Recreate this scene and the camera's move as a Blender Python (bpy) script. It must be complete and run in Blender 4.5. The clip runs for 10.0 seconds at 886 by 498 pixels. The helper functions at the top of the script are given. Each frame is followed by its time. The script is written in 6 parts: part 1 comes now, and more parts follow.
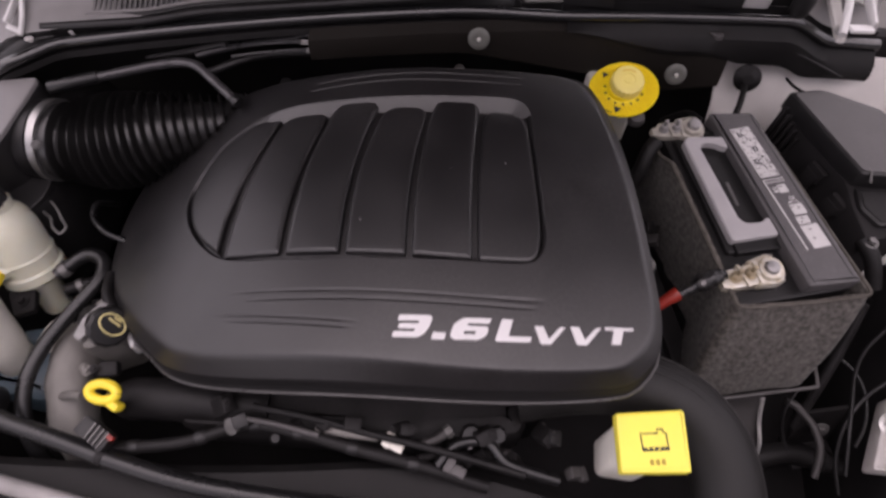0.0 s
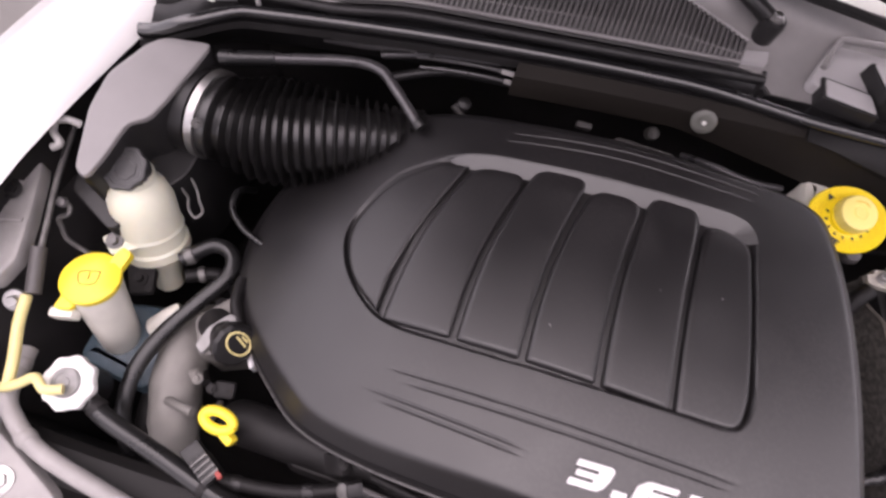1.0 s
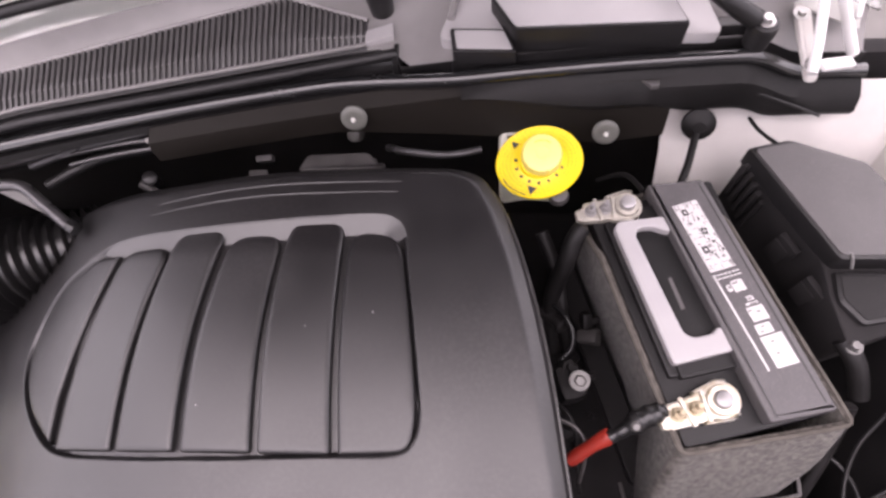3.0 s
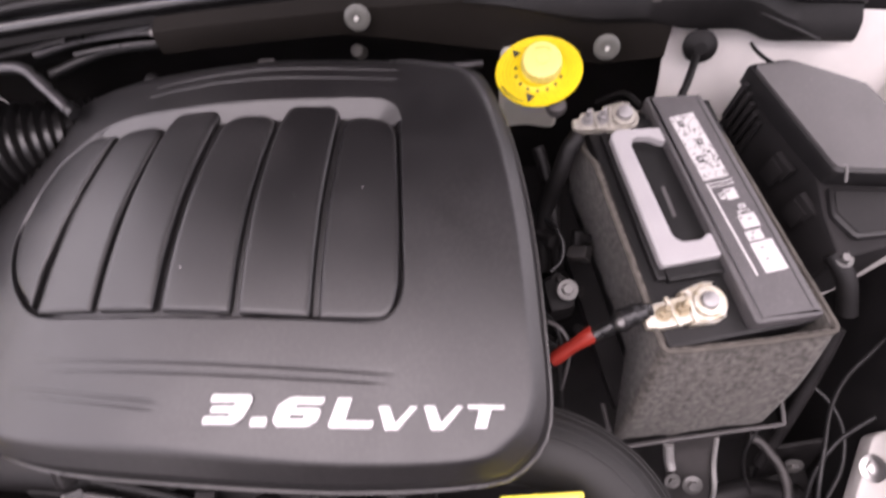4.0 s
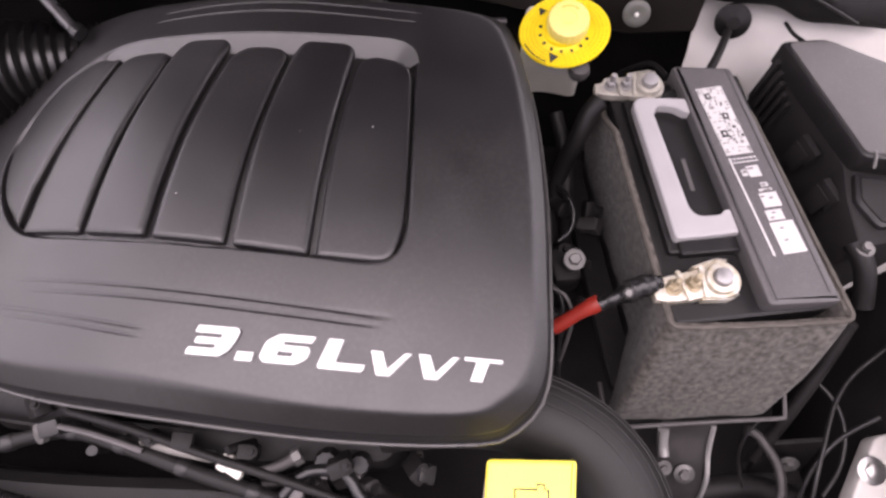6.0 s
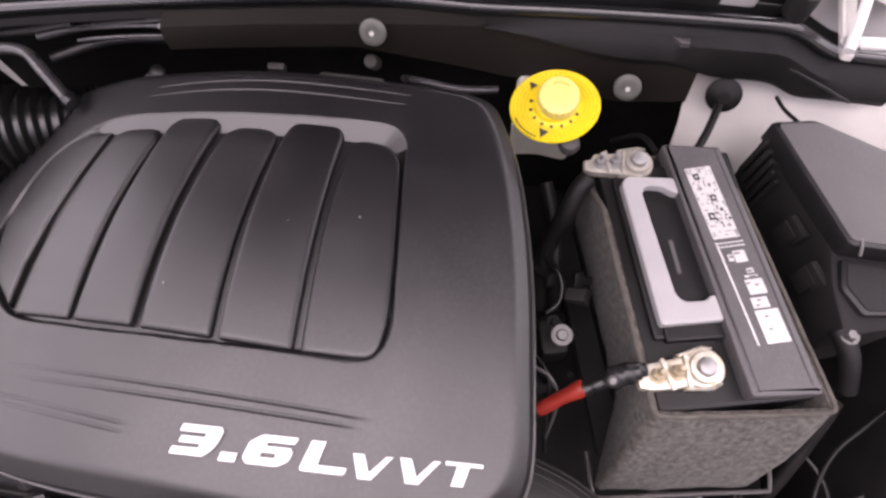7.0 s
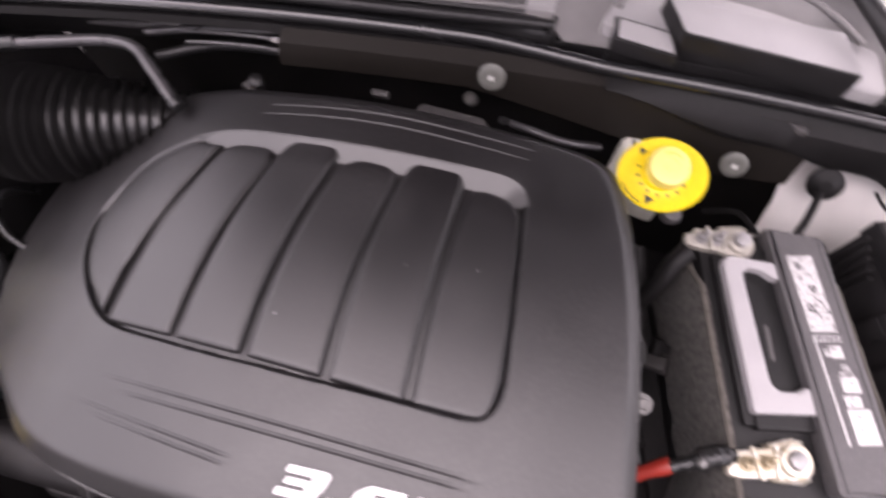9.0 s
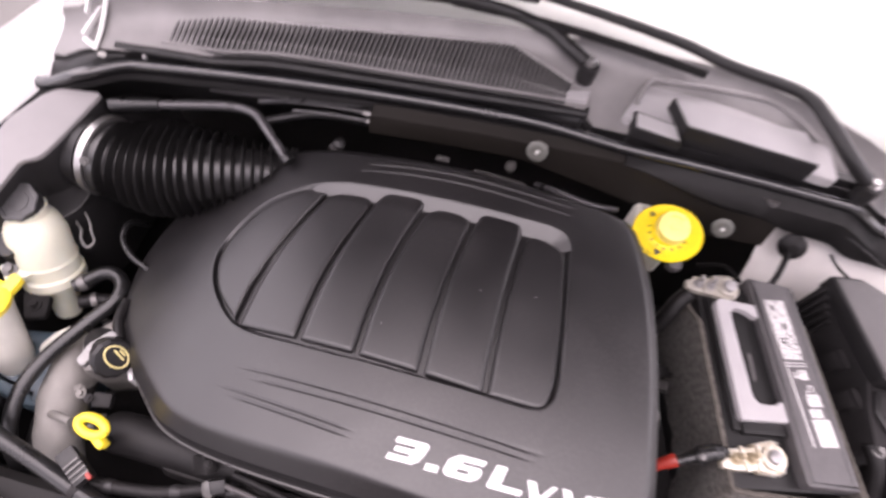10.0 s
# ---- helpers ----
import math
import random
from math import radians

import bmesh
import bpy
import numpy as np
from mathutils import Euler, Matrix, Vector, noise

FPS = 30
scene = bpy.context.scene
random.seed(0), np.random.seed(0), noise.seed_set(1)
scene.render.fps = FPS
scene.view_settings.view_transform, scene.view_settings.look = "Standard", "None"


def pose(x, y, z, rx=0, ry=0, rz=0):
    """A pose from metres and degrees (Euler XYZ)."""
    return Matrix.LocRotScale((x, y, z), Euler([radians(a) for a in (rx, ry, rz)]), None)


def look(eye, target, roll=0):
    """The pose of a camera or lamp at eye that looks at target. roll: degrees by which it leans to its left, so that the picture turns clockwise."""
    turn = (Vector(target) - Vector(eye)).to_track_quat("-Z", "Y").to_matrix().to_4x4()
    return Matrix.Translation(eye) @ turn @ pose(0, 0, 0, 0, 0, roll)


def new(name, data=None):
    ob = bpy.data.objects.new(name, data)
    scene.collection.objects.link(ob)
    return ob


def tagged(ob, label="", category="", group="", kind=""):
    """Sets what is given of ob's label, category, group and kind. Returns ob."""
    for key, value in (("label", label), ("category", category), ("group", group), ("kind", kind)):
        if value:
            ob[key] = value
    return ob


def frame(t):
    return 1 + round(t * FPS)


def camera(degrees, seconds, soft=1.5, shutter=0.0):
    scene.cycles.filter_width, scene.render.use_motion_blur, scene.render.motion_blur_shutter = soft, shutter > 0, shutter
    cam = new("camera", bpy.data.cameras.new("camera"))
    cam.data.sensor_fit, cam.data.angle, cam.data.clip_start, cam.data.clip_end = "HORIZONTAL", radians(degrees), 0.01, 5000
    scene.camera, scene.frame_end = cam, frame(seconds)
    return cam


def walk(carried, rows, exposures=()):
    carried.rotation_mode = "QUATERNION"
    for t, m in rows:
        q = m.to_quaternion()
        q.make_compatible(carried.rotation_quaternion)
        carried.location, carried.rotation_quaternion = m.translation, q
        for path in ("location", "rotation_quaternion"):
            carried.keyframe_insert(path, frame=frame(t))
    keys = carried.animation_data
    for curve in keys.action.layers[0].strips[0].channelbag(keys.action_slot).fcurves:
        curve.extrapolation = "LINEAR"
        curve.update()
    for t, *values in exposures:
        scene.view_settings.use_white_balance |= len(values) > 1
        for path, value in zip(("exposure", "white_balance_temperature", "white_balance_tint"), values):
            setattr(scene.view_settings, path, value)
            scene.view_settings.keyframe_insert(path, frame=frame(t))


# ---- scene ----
cam = camera(70.0, 10.0, soft=2.7, shutter=0.5)
PATH = [
    (0, (0.040, 0.120, 1.600), (-0.0140, 0.5682, 0.7077), -0.29),
    (0.5, (-0.024, 0.212, 1.590), (-0.0661, 0.6166, 0.6770), 4.34),
    (1, (-0.172, 0.257, 1.582), (-0.2364, 0.6154, 0.6502), 11.46),
    (1.2, (-0.180, 0.286, 1.580), (-0.2369, 0.6299, 0.6430), 12.10),
    (1.5, (-0.135, 0.322, 1.579), (-0.2067, 0.6579, 0.6402), 6.51),
    (2, (0.021, 0.409, 1.567), (-0.0636, 0.7452, 0.6291), -5.67),
    (2.5, (0.140, 0.408, 1.558), (0.0415, 0.7483, 0.6227), -14.39),
    (4, (0.198, 0.284, 1.509), (0.0932, 0.6450, 0.5821), -11.01),
    (4.5, (0.099, 0.212, 1.471), (0.0021, 0.5863, 0.5491), -4.04),
    (5, (0.141, 0.237, 1.471), (0.0453, 0.6074, 0.5470), -4.08),
    (6.5, (0.196, 0.279, 1.476), (0.0913, 0.6274, 0.5445), -6.76),
    (7, (0.195, 0.333, 1.505), (0.0905, 0.6791, 0.5720), -6.04),
    (7.5, (0.178, 0.322, 1.496), (0.0772, 0.6610, 0.5606), -5.04),
    (8, (0.177, 0.323, 1.494), (0.0796, 0.6645, 0.5591), -4.16),
    (8.5, (0.174, 0.329, 1.498), (0.0807, 0.6755, 0.5645), -2.88),
    (9, (0.073, 0.348, 1.518), (-0.0108, 0.7044, 0.5878), 4.66),
    (9.5, (-0.064, 0.331, 1.555), (-0.1278, 0.6836, 0.6213), 13.23),
    (10, (-0.005, 0.224, 1.653), (-0.0745, 0.6773, 0.7647), 11.20),
]
EXPOSURES = [(t, e, 6750, 30) for t, e in ((0, -0.18), (0.5, 0.25), (1.0, 0.60), (1.5, 0.70), (2.0, 0.93), (2.5, 1.15), (4.0, 1.02), (4.5, 1.08), (5.0, 1.00), (6.5, 0.94), (8.5, 0.91), (9.0, 1.05), (9.5, 1.20), (10.0, 1.10))]
walk(cam, [(t, look(eye, target, roll)) for t, eye, target, roll in PATH], EXPOSURES)

# ---- world and light ----
world = bpy.data.worlds.new("world")
scene.world = world
world.use_nodes = True
wn, wl = world.node_tree.nodes, world.node_tree.links
wn.clear()
sky = wn.new("ShaderNodeTexSky")
sky.sky_type, sky.sun_disc = "NISHITA", False
sky.sun_elevation, sky.sun_rotation = radians(75), radians(340)
pale = wn.new("ShaderNodeHueSaturation")
pale.inputs["Saturation"].default_value = 0.12
back = wn.new("ShaderNodeBackground")
back.inputs["Strength"].default_value = 0.33
out = wn.new("ShaderNodeOutputWorld")
wl.new(sky.outputs["Color"], pale.inputs["Color"])
wl.new(pale.outputs["Color"], back.inputs["Color"])
wl.new(back.outputs["Background"], out.inputs["Surface"])
sun = new("sun", bpy.data.lights.new("sun", "SUN"))
sun.data.energy, sun.data.angle, sun.data.color = 2.9, radians(100), (1.0, 0.97, 0.95)
sun.matrix_world = look((-0.15, 1.10, 4.2), (0, 0.4, 0.9))


# ---- materials ----
def mat(name, base, rough=0.5, metal=0.0, var=0.25, scale=40.0, bump=0.15, grain=900.0, coat=0.0, alt=None, spec=0.5, dust=0.0, span=(0.3, 0.72), smudge=0.0):
    """A surface with broad stains and fine grain, at real size."""
    m = bpy.data.materials.new(name)
    m.use_nodes = True
    n, l = m.node_tree.nodes, m.node_tree.links
    b = n["Principled BSDF"]
    co = n.new("ShaderNodeTexCoord")
    big, fine = n.new("ShaderNodeTexNoise"), n.new("ShaderNodeTexNoise")
    big.inputs["Scale"].default_value, big.inputs["Detail"].default_value = scale, 6
    fine.inputs["Scale"].default_value, fine.inputs["Detail"].default_value = grain, 3
    for t in (big, fine):
        l.new(co.outputs["Object"], t.inputs["Vector"])
    ramp = n.new("ShaderNodeValToRGB")
    ramp.color_ramp.elements[0].position, ramp.color_ramp.elements[1].position = span
    other = alt or [c * (1 - var) for c in base]
    ramp.color_ramp.elements[0].color = (*other, 1)
    ramp.color_ramp.elements[1].color = (*base, 1)
    l.new(big.outputs["Fac"], ramp.inputs["Fac"])
    colour = ramp.outputs["Color"]
    if dust:
        speck = n.new("ShaderNodeMath")
        speck.operation = "MULTIPLY_ADD"
        speck.inputs[1].default_value, speck.inputs[2].default_value = 3.2, -1.75
        speck.use_clamp = True
        l.new(fine.outputs["Fac"], speck.inputs[0])
        share = n.new("ShaderNodeMath")
        share.operation = "MULTIPLY"
        share.inputs[1].default_value = dust
        l.new(speck.outputs[0], share.inputs[0])
        mix = n.new("ShaderNodeMixRGB")
        mix.inputs["Color2"].default_value = (0.32, 0.29, 0.27, 1)
        l.new(share.outputs[0], mix.inputs["Fac"])
        l.new(colour, mix.inputs["Color1"])
        colour = mix.outputs["Color"]
    if smudge:
        patch, speckle = n.new("ShaderNodeTexNoise"), n.new("ShaderNodeTexNoise")
        patch.inputs["Scale"].default_value, patch.inputs["Detail"].default_value = 7.0, 3
        speckle.inputs["Scale"].default_value, speckle.inputs["Detail"].default_value = 260.0, 5
        both = n.new("ShaderNodeMath")
        both.operation = "MULTIPLY"
        for t, lo, hi, k in ((patch, 0.46, 0.66, 0), (speckle, 0.42, 0.70, 1)):
            l.new(co.outputs["Object"], t.inputs["Vector"])
            r = n.new("ShaderNodeMapRange")
            r.inputs["From Min"].default_value, r.inputs["From Max"].default_value = lo, hi
            l.new(t.outputs["Fac"], r.inputs["Value"])
            l.new(r.outputs["Result"], both.inputs[k])
        thin = n.new("ShaderNodeMath")
        thin.operation = "MULTIPLY"
        thin.inputs[1].default_value = smudge
        l.new(both.outputs[0], thin.inputs[0])
        film = n.new("ShaderNodeMixRGB")
        film.inputs["Color2"].default_value = (0.11, 0.10, 0.098, 1)
        l.new(thin.outputs[0], film.inputs["Fac"])
        l.new(colour, film.inputs["Color1"])
        colour = film.outputs["Color"]
    l.new(colour, b.inputs["Base Color"])
    rr = n.new("ShaderNodeMapRange")
    rr.inputs["To Min"].default_value, rr.inputs["To Max"].default_value = max(0.03, rough - 0.1), min(1, rough + 0.1)
    l.new(big.outputs["Fac"], rr.inputs["Value"])
    l.new(rr.outputs["Result"], b.inputs["Roughness"])
    b.inputs["Metallic"].default_value = metal
    b.inputs["Specular IOR Level"].default_value = spec
    b.inputs["Coat Weight"].default_value = coat
    if bump:
        bp = n.new("ShaderNodeBump")
        bp.inputs["Strength"].default_value, bp.inputs["Distance"].default_value = bump, 0.0006
        l.new(fine.outputs["Fac"], bp.inputs["Height"])
        l.new(bp.outputs["Normal"], b.inputs["Normal"])
    return m


COVER = mat("textured_black_plastic", (0.0068, 0.0059, 0.0065), 0.42, spec=0.76, var=0.22, scale=24, bump=0.14, grain=1500, dust=0.02, smudge=0.10)
SKIRT = mat("scuffed_black_plastic", (0.017, 0.0162, 0.0166), 0.72, spec=0.14, var=0.2, scale=12, bump=0.2, grain=1200, dust=0.04)
RUNNER = mat("satin_black_plastic", (0.0068, 0.0059, 0.0065), 0.41, spec=0.78, var=0.2, scale=14, bump=0.10, grain=1700, dust=0.02, smudge=0.10)
BAND = mat("satin_grey_trim", (0.07, 0.068, 0.068), 0.33, var=0.15, scale=30, bump=0.08)
BATCASE = mat("battery_black_plastic", (0.0085, 0.0081, 0.0084), 0.42, var=0.3, scale=30, bump=0.12, dust=0.03, spec=0.28)
BLACK = mat("black_plastic", (0.014, 0.0133, 0.0138), 0.4, var=0.4, scale=30, bump=0.2, dust=0.04, spec=0.4)
MATTE = mat("dusty_black_plastic", (0.0125, 0.0118, 0.0119), 0.55, var=0.5, scale=18, bump=0.25, dust=0.05, spec=0.22)
GLOSSY = mat("glossy_black_rubber", (0.010, 0.010, 0.0105), 0.29, var=0.3, scale=30, bump=0.08, dust=0.05)
RUBBER = mat("black_rubber", (0.0105, 0.0098, 0.0100), 0.5, var=0.4, scale=40, bump=0.2, dust=0.05, spec=0.22)
GREYPL = mat("dusty_grey_plastic", (0.075, 0.07, 0.07), 0.5, var=0.3, scale=18, bump=0.2, dust=0.25)
COWLM = mat("weathered_cowl_plastic", (0.24, 0.229, 0.227), 0.36, var=0.3, scale=14, bump=0.2, dust=0.3)
WHITE = mat("white_emblem_paint", (0.62, 0.61, 0.61), 0.35, var=0.05, bump=0.0)
PAINT = mat("white_car_paint", (0.70, 0.69, 0.68), 0.25, var=0.06, scale=8, bump=0.0, coat=0.5)
INNER = mat("dusty_white_inner_panel", (0.60, 0.575, 0.55), 0.42, var=0.22, scale=12, bump=0.08, dust=0.2)
CREAM = mat("cream_translucent_plastic", (0.70, 0.70, 0.57), 0.42, var=0.16, scale=20, bump=0.05)
CREAM.node_tree.nodes["Principled BSDF"].inputs["Subsurface Weight"].default_value = 0.25
CREAM.node_tree.nodes["Principled BSDF"].inputs["Subsurface Radius"].default_value = (0.008, 0.006, 0.004)
MILKY = mat("milky_plastic", (0.72, 0.70, 0.63), 0.4, var=0.15, scale=25, bump=0.05)
YELLOW = mat("yellow_plastic", (0.90, 0.70, 0.045), 0.36, var=0.10, scale=30, bump=0.05)
YDISC = mat("yellow_disc_plastic", (0.90, 0.68, 0.006), 0.38, var=0.08, scale=30, bump=0.03)
PALEY = mat("pale_yellow_hose", (0.76, 0.66, 0.30), 0.4, var=0.2, scale=40, bump=0.08)
ZINC = mat("oxidised_zinc", (0.68, 0.665, 0.63), 0.36, metal=0.5, var=0.35, scale=120, bump=0.5, grain=700, alt=(0.42, 0.36, 0.24))
LEAD = mat("dull_lead", (0.34, 0.33, 0.33), 0.45, metal=0.6, var=0.25, scale=90, bump=0.3)
STEEL = mat("worn_steel", (0.50, 0.49, 0.48), 0.33, metal=0.9, var=0.3, scale=70, bump=0.2)
CAST = mat("cast_aluminium", (0.205, 0.196, 0.182), 0.6, metal=0.3, var=0.35, scale=25, bump=0.6, grain=600, dust=0.2)
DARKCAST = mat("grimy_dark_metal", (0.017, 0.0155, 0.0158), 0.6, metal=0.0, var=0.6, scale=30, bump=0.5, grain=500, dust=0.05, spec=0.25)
GRIMYBOLT = mat("grimy_steel", (0.17, 0.165, 0.16), 0.45, metal=0.5, var=0.4, scale=80, bump=0.3)
RED = mat("red_insulation", (0.29, 0.024, 0.014), 0.42, var=0.2, scale=60, bump=0.1)
BLUE = mat("blue_plastic", (0.06, 0.095, 0.12), 0.45, var=0.3, scale=30, bump=0.1, dust=0.2)
HANDLE = mat("grey_handle_plastic", (0.34, 0.328, 0.332), 0.42, var=0.08, scale=30, bump=0.1)
LABEL = mat("printed_label", (0.50, 0.488, 0.482), 0.35, var=0.1, scale=80, bump=0.0)
INK = mat("black_ink", (0.02, 0.02, 0.02), 0.5, var=0.1, bump=0.0)
GREYINK = mat("grey_ink", (0.16, 0.15, 0.15), 0.5, var=0.1, bump=0.0)
DEEP = mat("grimy_black", (0.019, 0.0174, 0.0178), 0.8, var=0.5, scale=20, bump=0.3, spec=0.25)
ASPHALT = mat("dark_floor", (0.10, 0.095, 0.09), 0.8, var=0.3, scale=5, bump=0.4, grain=200)
DARKWALL = mat("unseen_dark_wall", (0.10, 0.095, 0.09), 0.8, var=0.3, scale=2, bump=0.3, grain=120)
HOODPAD = mat("black_hood_insulation", (0.008, 0.0075, 0.0078), 0.9, var=0.3, scale=30, bump=0.3, spec=0.08)
DASH = mat("dashboard_with_sky_glare", (0.53, 0.52, 0.50), 0.6, var=0.1, scale=8, bump=0.1)
PALEGREY = mat("pale_grey_rivet", (0.120, 0.120, 0.108), 0.4, var=0.25, scale=90, bump=0.15)
SLAT = mat("worn_slat_plastic", (0.085, 0.081, 0.081), 0.45, var=0.25, scale=30, bump=0.1, dust=0.2)
EDGEM = mat("glossy_edge_highlight", (0.36, 0.345, 0.34), 0.35, var=0.3, scale=40, bump=0.1)
LIPM = mat("cover_lip_highlight", (0.07, 0.067, 0.066), 0.3, var=0.4, scale=30, bump=0.1)
LUGGREY = mat("bright_pin", (0.6, 0.6, 0.56), 0.35, var=0.2, bump=0.1)
SEALM = mat("glossy_seal_rubber", (0.010, 0.010, 0.0105), 0.24, var=0.3, scale=30, bump=0.05, spec=1.0)
BEDM = mat("dusty_grille_bed", (0.028, 0.0265, 0.0265), 0.7, var=0.4, scale=30, bump=0.2)
COWLP = mat("brownish_black_panel", (0.012, 0.0098, 0.0080), 0.55, var=0.25, scale=10, bump=0.15, dust=0.05, spec=0.25)
# grey of the end plates; on lid, step and well it carries skylight
LIDBOX = mat("pale_plate_and_lit_lid", (0.35, 0.338, 0.338), 0.42, var=0.15, scale=15, bump=0.15, dust=0.15)
GRIMYSHADED = mat("grimy_and_shaded_metal", (0.060, 0.056, 0.055), 0.55, metal=0.3, var=0.5, scale=40, bump=0.4)
LUGM2 = mat("bare_bracket_edge", (0.42, 0.41, 0.40), 0.4, metal=0.4, var=0.3, scale=60, bump=0.2)
OCHREPRINT = mat("faint_ochre_print", (0.70, 0.45, 0.004), 0.5, var=0.1, bump=0.0)
LIDYELLOW = mat("sunlit_yellow_plastic", (0.90, 0.79, 0.09), 0.36, var=0.10, scale=30, bump=0.05)
PALECAP = mat("pale_yellow_plastic", (0.88, 0.74, 0.22), 0.4, var=0.08, scale=40, bump=0.05)
DULLZINC = mat("dull_zinc", (0.52, 0.49, 0.43), 0.45, metal=0.5, var=0.4, scale=120, bump=0.5, grain=700)
BRASSY = mat("tarnished_brass", (0.50, 0.42, 0.29), 0.4, metal=0.6, var=0.4, scale=90, bump=0.3)
RIDGE = mat("dusty_battery_ridge", (0.070, 0.066, 0.068), 0.5, var=0.25, scale=25, bump=0.2, dust=0.25)
FUSELID = mat("lit_fuse_lid_top", (0.072, 0.068, 0.068), 0.45, var=0.35, scale=12, bump=0.15, dust=0.2)
FENDB = mat("dusty_grey_bracket", (0.31, 0.297, 0.29), 0.5, var=0.35, scale=25, bump=0.2, dust=0.2)
LUGM = mat("pale_lug_plastic", (0.36, 0.35, 0.34), 0.45, var=0.3, scale=60, bump=0.2)
AIRLID = mat("lit_air_box_lid_top", (0.21, 0.20, 0.20), 0.38, var=0.2, scale=12, bump=0.15, dust=0.2)
HOSE2 = mat("dull_hose_rubber", (0.009, 0.0085, 0.008), 0.55, var=0.35, scale=30, bump=0.15, dust=0.05, spec=0.35)
HOSE = mat("ribbed_hose_rubber", (0.016, 0.0152, 0.0154), 0.33, var=0.3, scale=30, bump=0.06, dust=0.02, spec=0.7)
TUBE = mat("dull_pipe_metal", (0.09, 0.087, 0.09), 0.30, metal=0.5, var=0.3, scale=60, bump=0.15)
GLOSSYCAP = mat("black_cap_plastic", (0.035, 0.035, 0.0365), 0.4, var=0.3, scale=60, bump=0.2, dust=0.2)
GREYDISC = mat("grey_stamped_disc", (0.26, 0.255, 0.25), 0.45, metal=0.3, var=0.3, scale=90, bump=0.3)
CAPWHITE = mat("white_cap_plastic", (0.78, 0.77, 0.75), 0.35, var=0.12, scale=60, bump=0.1)
OCHRE = mat("ochre_print", (0.36, 0.25, 0.02), 0.5, var=0.1, bump=0.0)


def felt_material():
    m = mat("grey_felt", (0.142, 0.130, 0.115), 0.95, var=0.5, scale=165, bump=1.0, grain=1200, alt=(0.040, 0.036, 0.0315), span=(0.36, 0.72), spec=0.12, dust=0.12)
    b = m.node_tree.nodes["Principled BSDF"]
    b.inputs["Sheen Weight"].default_value = 0.15
    return m


FELT = felt_material()
FELTEDGE = mat("felt_edge", (0.11, 0.10, 0.088), 0.95, var=0.4, scale=60, bump=0.8, grain=900, spec=0.1)


def glass_material():
    m = bpy.data.materials.new("windscreen_glass")
    m.use_nodes = True
    b = m.node_tree.nodes["Principled BSDF"]
    b.inputs["Transmission Weight"].default_value = 1.0
    b.inputs["Roughness"].default_value = 0.02
    b.inputs["Base Color"].default_value = (0.93, 0.96, 0.95, 1)
    b.inputs["IOR"].default_value = 1.5
    return m


GLASS = glass_material()

# ---- mesh helpers ----
from mathutils.geometry import tessellate_polygon

BASE = {}


def finish(bm, angle=38):
    me = bpy.data.meshes.new("mesh")
    bmesh.ops.recalc_face_normals(bm, faces=bm.faces)
    bm.to_mesh(me)
    bm.free()
    me.shade_smooth()
    me.set_sharp_from_angle(angle=radians(angle))
    return me


def thing(name, base, label, category, group="", kind=""):
    ob = new(name)
    ob.empty_display_size = 0.02
    ob.location = base
    BASE[ob] = Vector(base)
    return tagged(ob, label, category, group, kind)


def part(name, bm, material, parent, label="", angle=38):
    """Links a bmesh, laid out in the world, as one mesh under a thing or a part."""
    at = BASE[parent]
    bm.transform(Matrix.Translation(-at))
    ob = new(name, finish(bm, angle))
    ob.data.materials.append(material)
    ob.parent = parent
    BASE[ob] = at
    return tagged(ob, label)


def solid(name, bm, material, label, category, group="", kind="", angle=38):
    """A thing of a single mesh."""
    me = finish(bm, angle)
    ob = new(name, me)
    me.materials.append(material)
    BASE[ob] = Vector((0, 0, 0))
    return tagged(ob, label, category, group, kind)


def join(a, b):
    """Adds the bmesh b to a."""
    me = bpy.data.meshes.new("tmp")
    b.to_mesh(me)
    b.free()
    a.from_mesh(me)
    bpy.data.meshes.remove(me)
    return a


def merge(*many):
    a = many[0]
    for b in many[1:]:
        join(a, b)
    return a


def box(size, m, bevel=0.002, segs=2):
    bm = bmesh.new()
    bmesh.ops.create_cube(bm, size=1)
    bmesh.ops.scale(bm, vec=size, verts=bm.verts)
    if bevel:
        bmesh.ops.bevel(bm, geom=bm.edges[:], offset=bevel, segments=segs, affect="EDGES", profile=0.6)
    bm.transform(m)
    return bm


def lathe(profile, m=Matrix(), segs=32, ripple=0, depth=0.0):
    """A body of revolution about z from (radius, height) pairs; ripple: flutes round it."""
    bm = bmesh.new()
    rings = []
    for r, z in profile:
        ring = []
        for k in range(segs):
            a = 2 * math.pi * k / segs
            q = r * (1 + depth * math.cos(ripple * a)) if ripple else r
            ring.append(bm.verts.new((q * math.cos(a), q * math.sin(a), z)))
        rings.append(ring)
    for a, b in zip(rings, rings[1:]):
        for k in range(segs):
            bm.faces.new((a[k], a[(k + 1) % segs], b[(k + 1) % segs], b[k]))
    bm.faces.new(rings[0][::-1])
    bm.faces.new(rings[-1])
    bm.transform(m)
    return bm


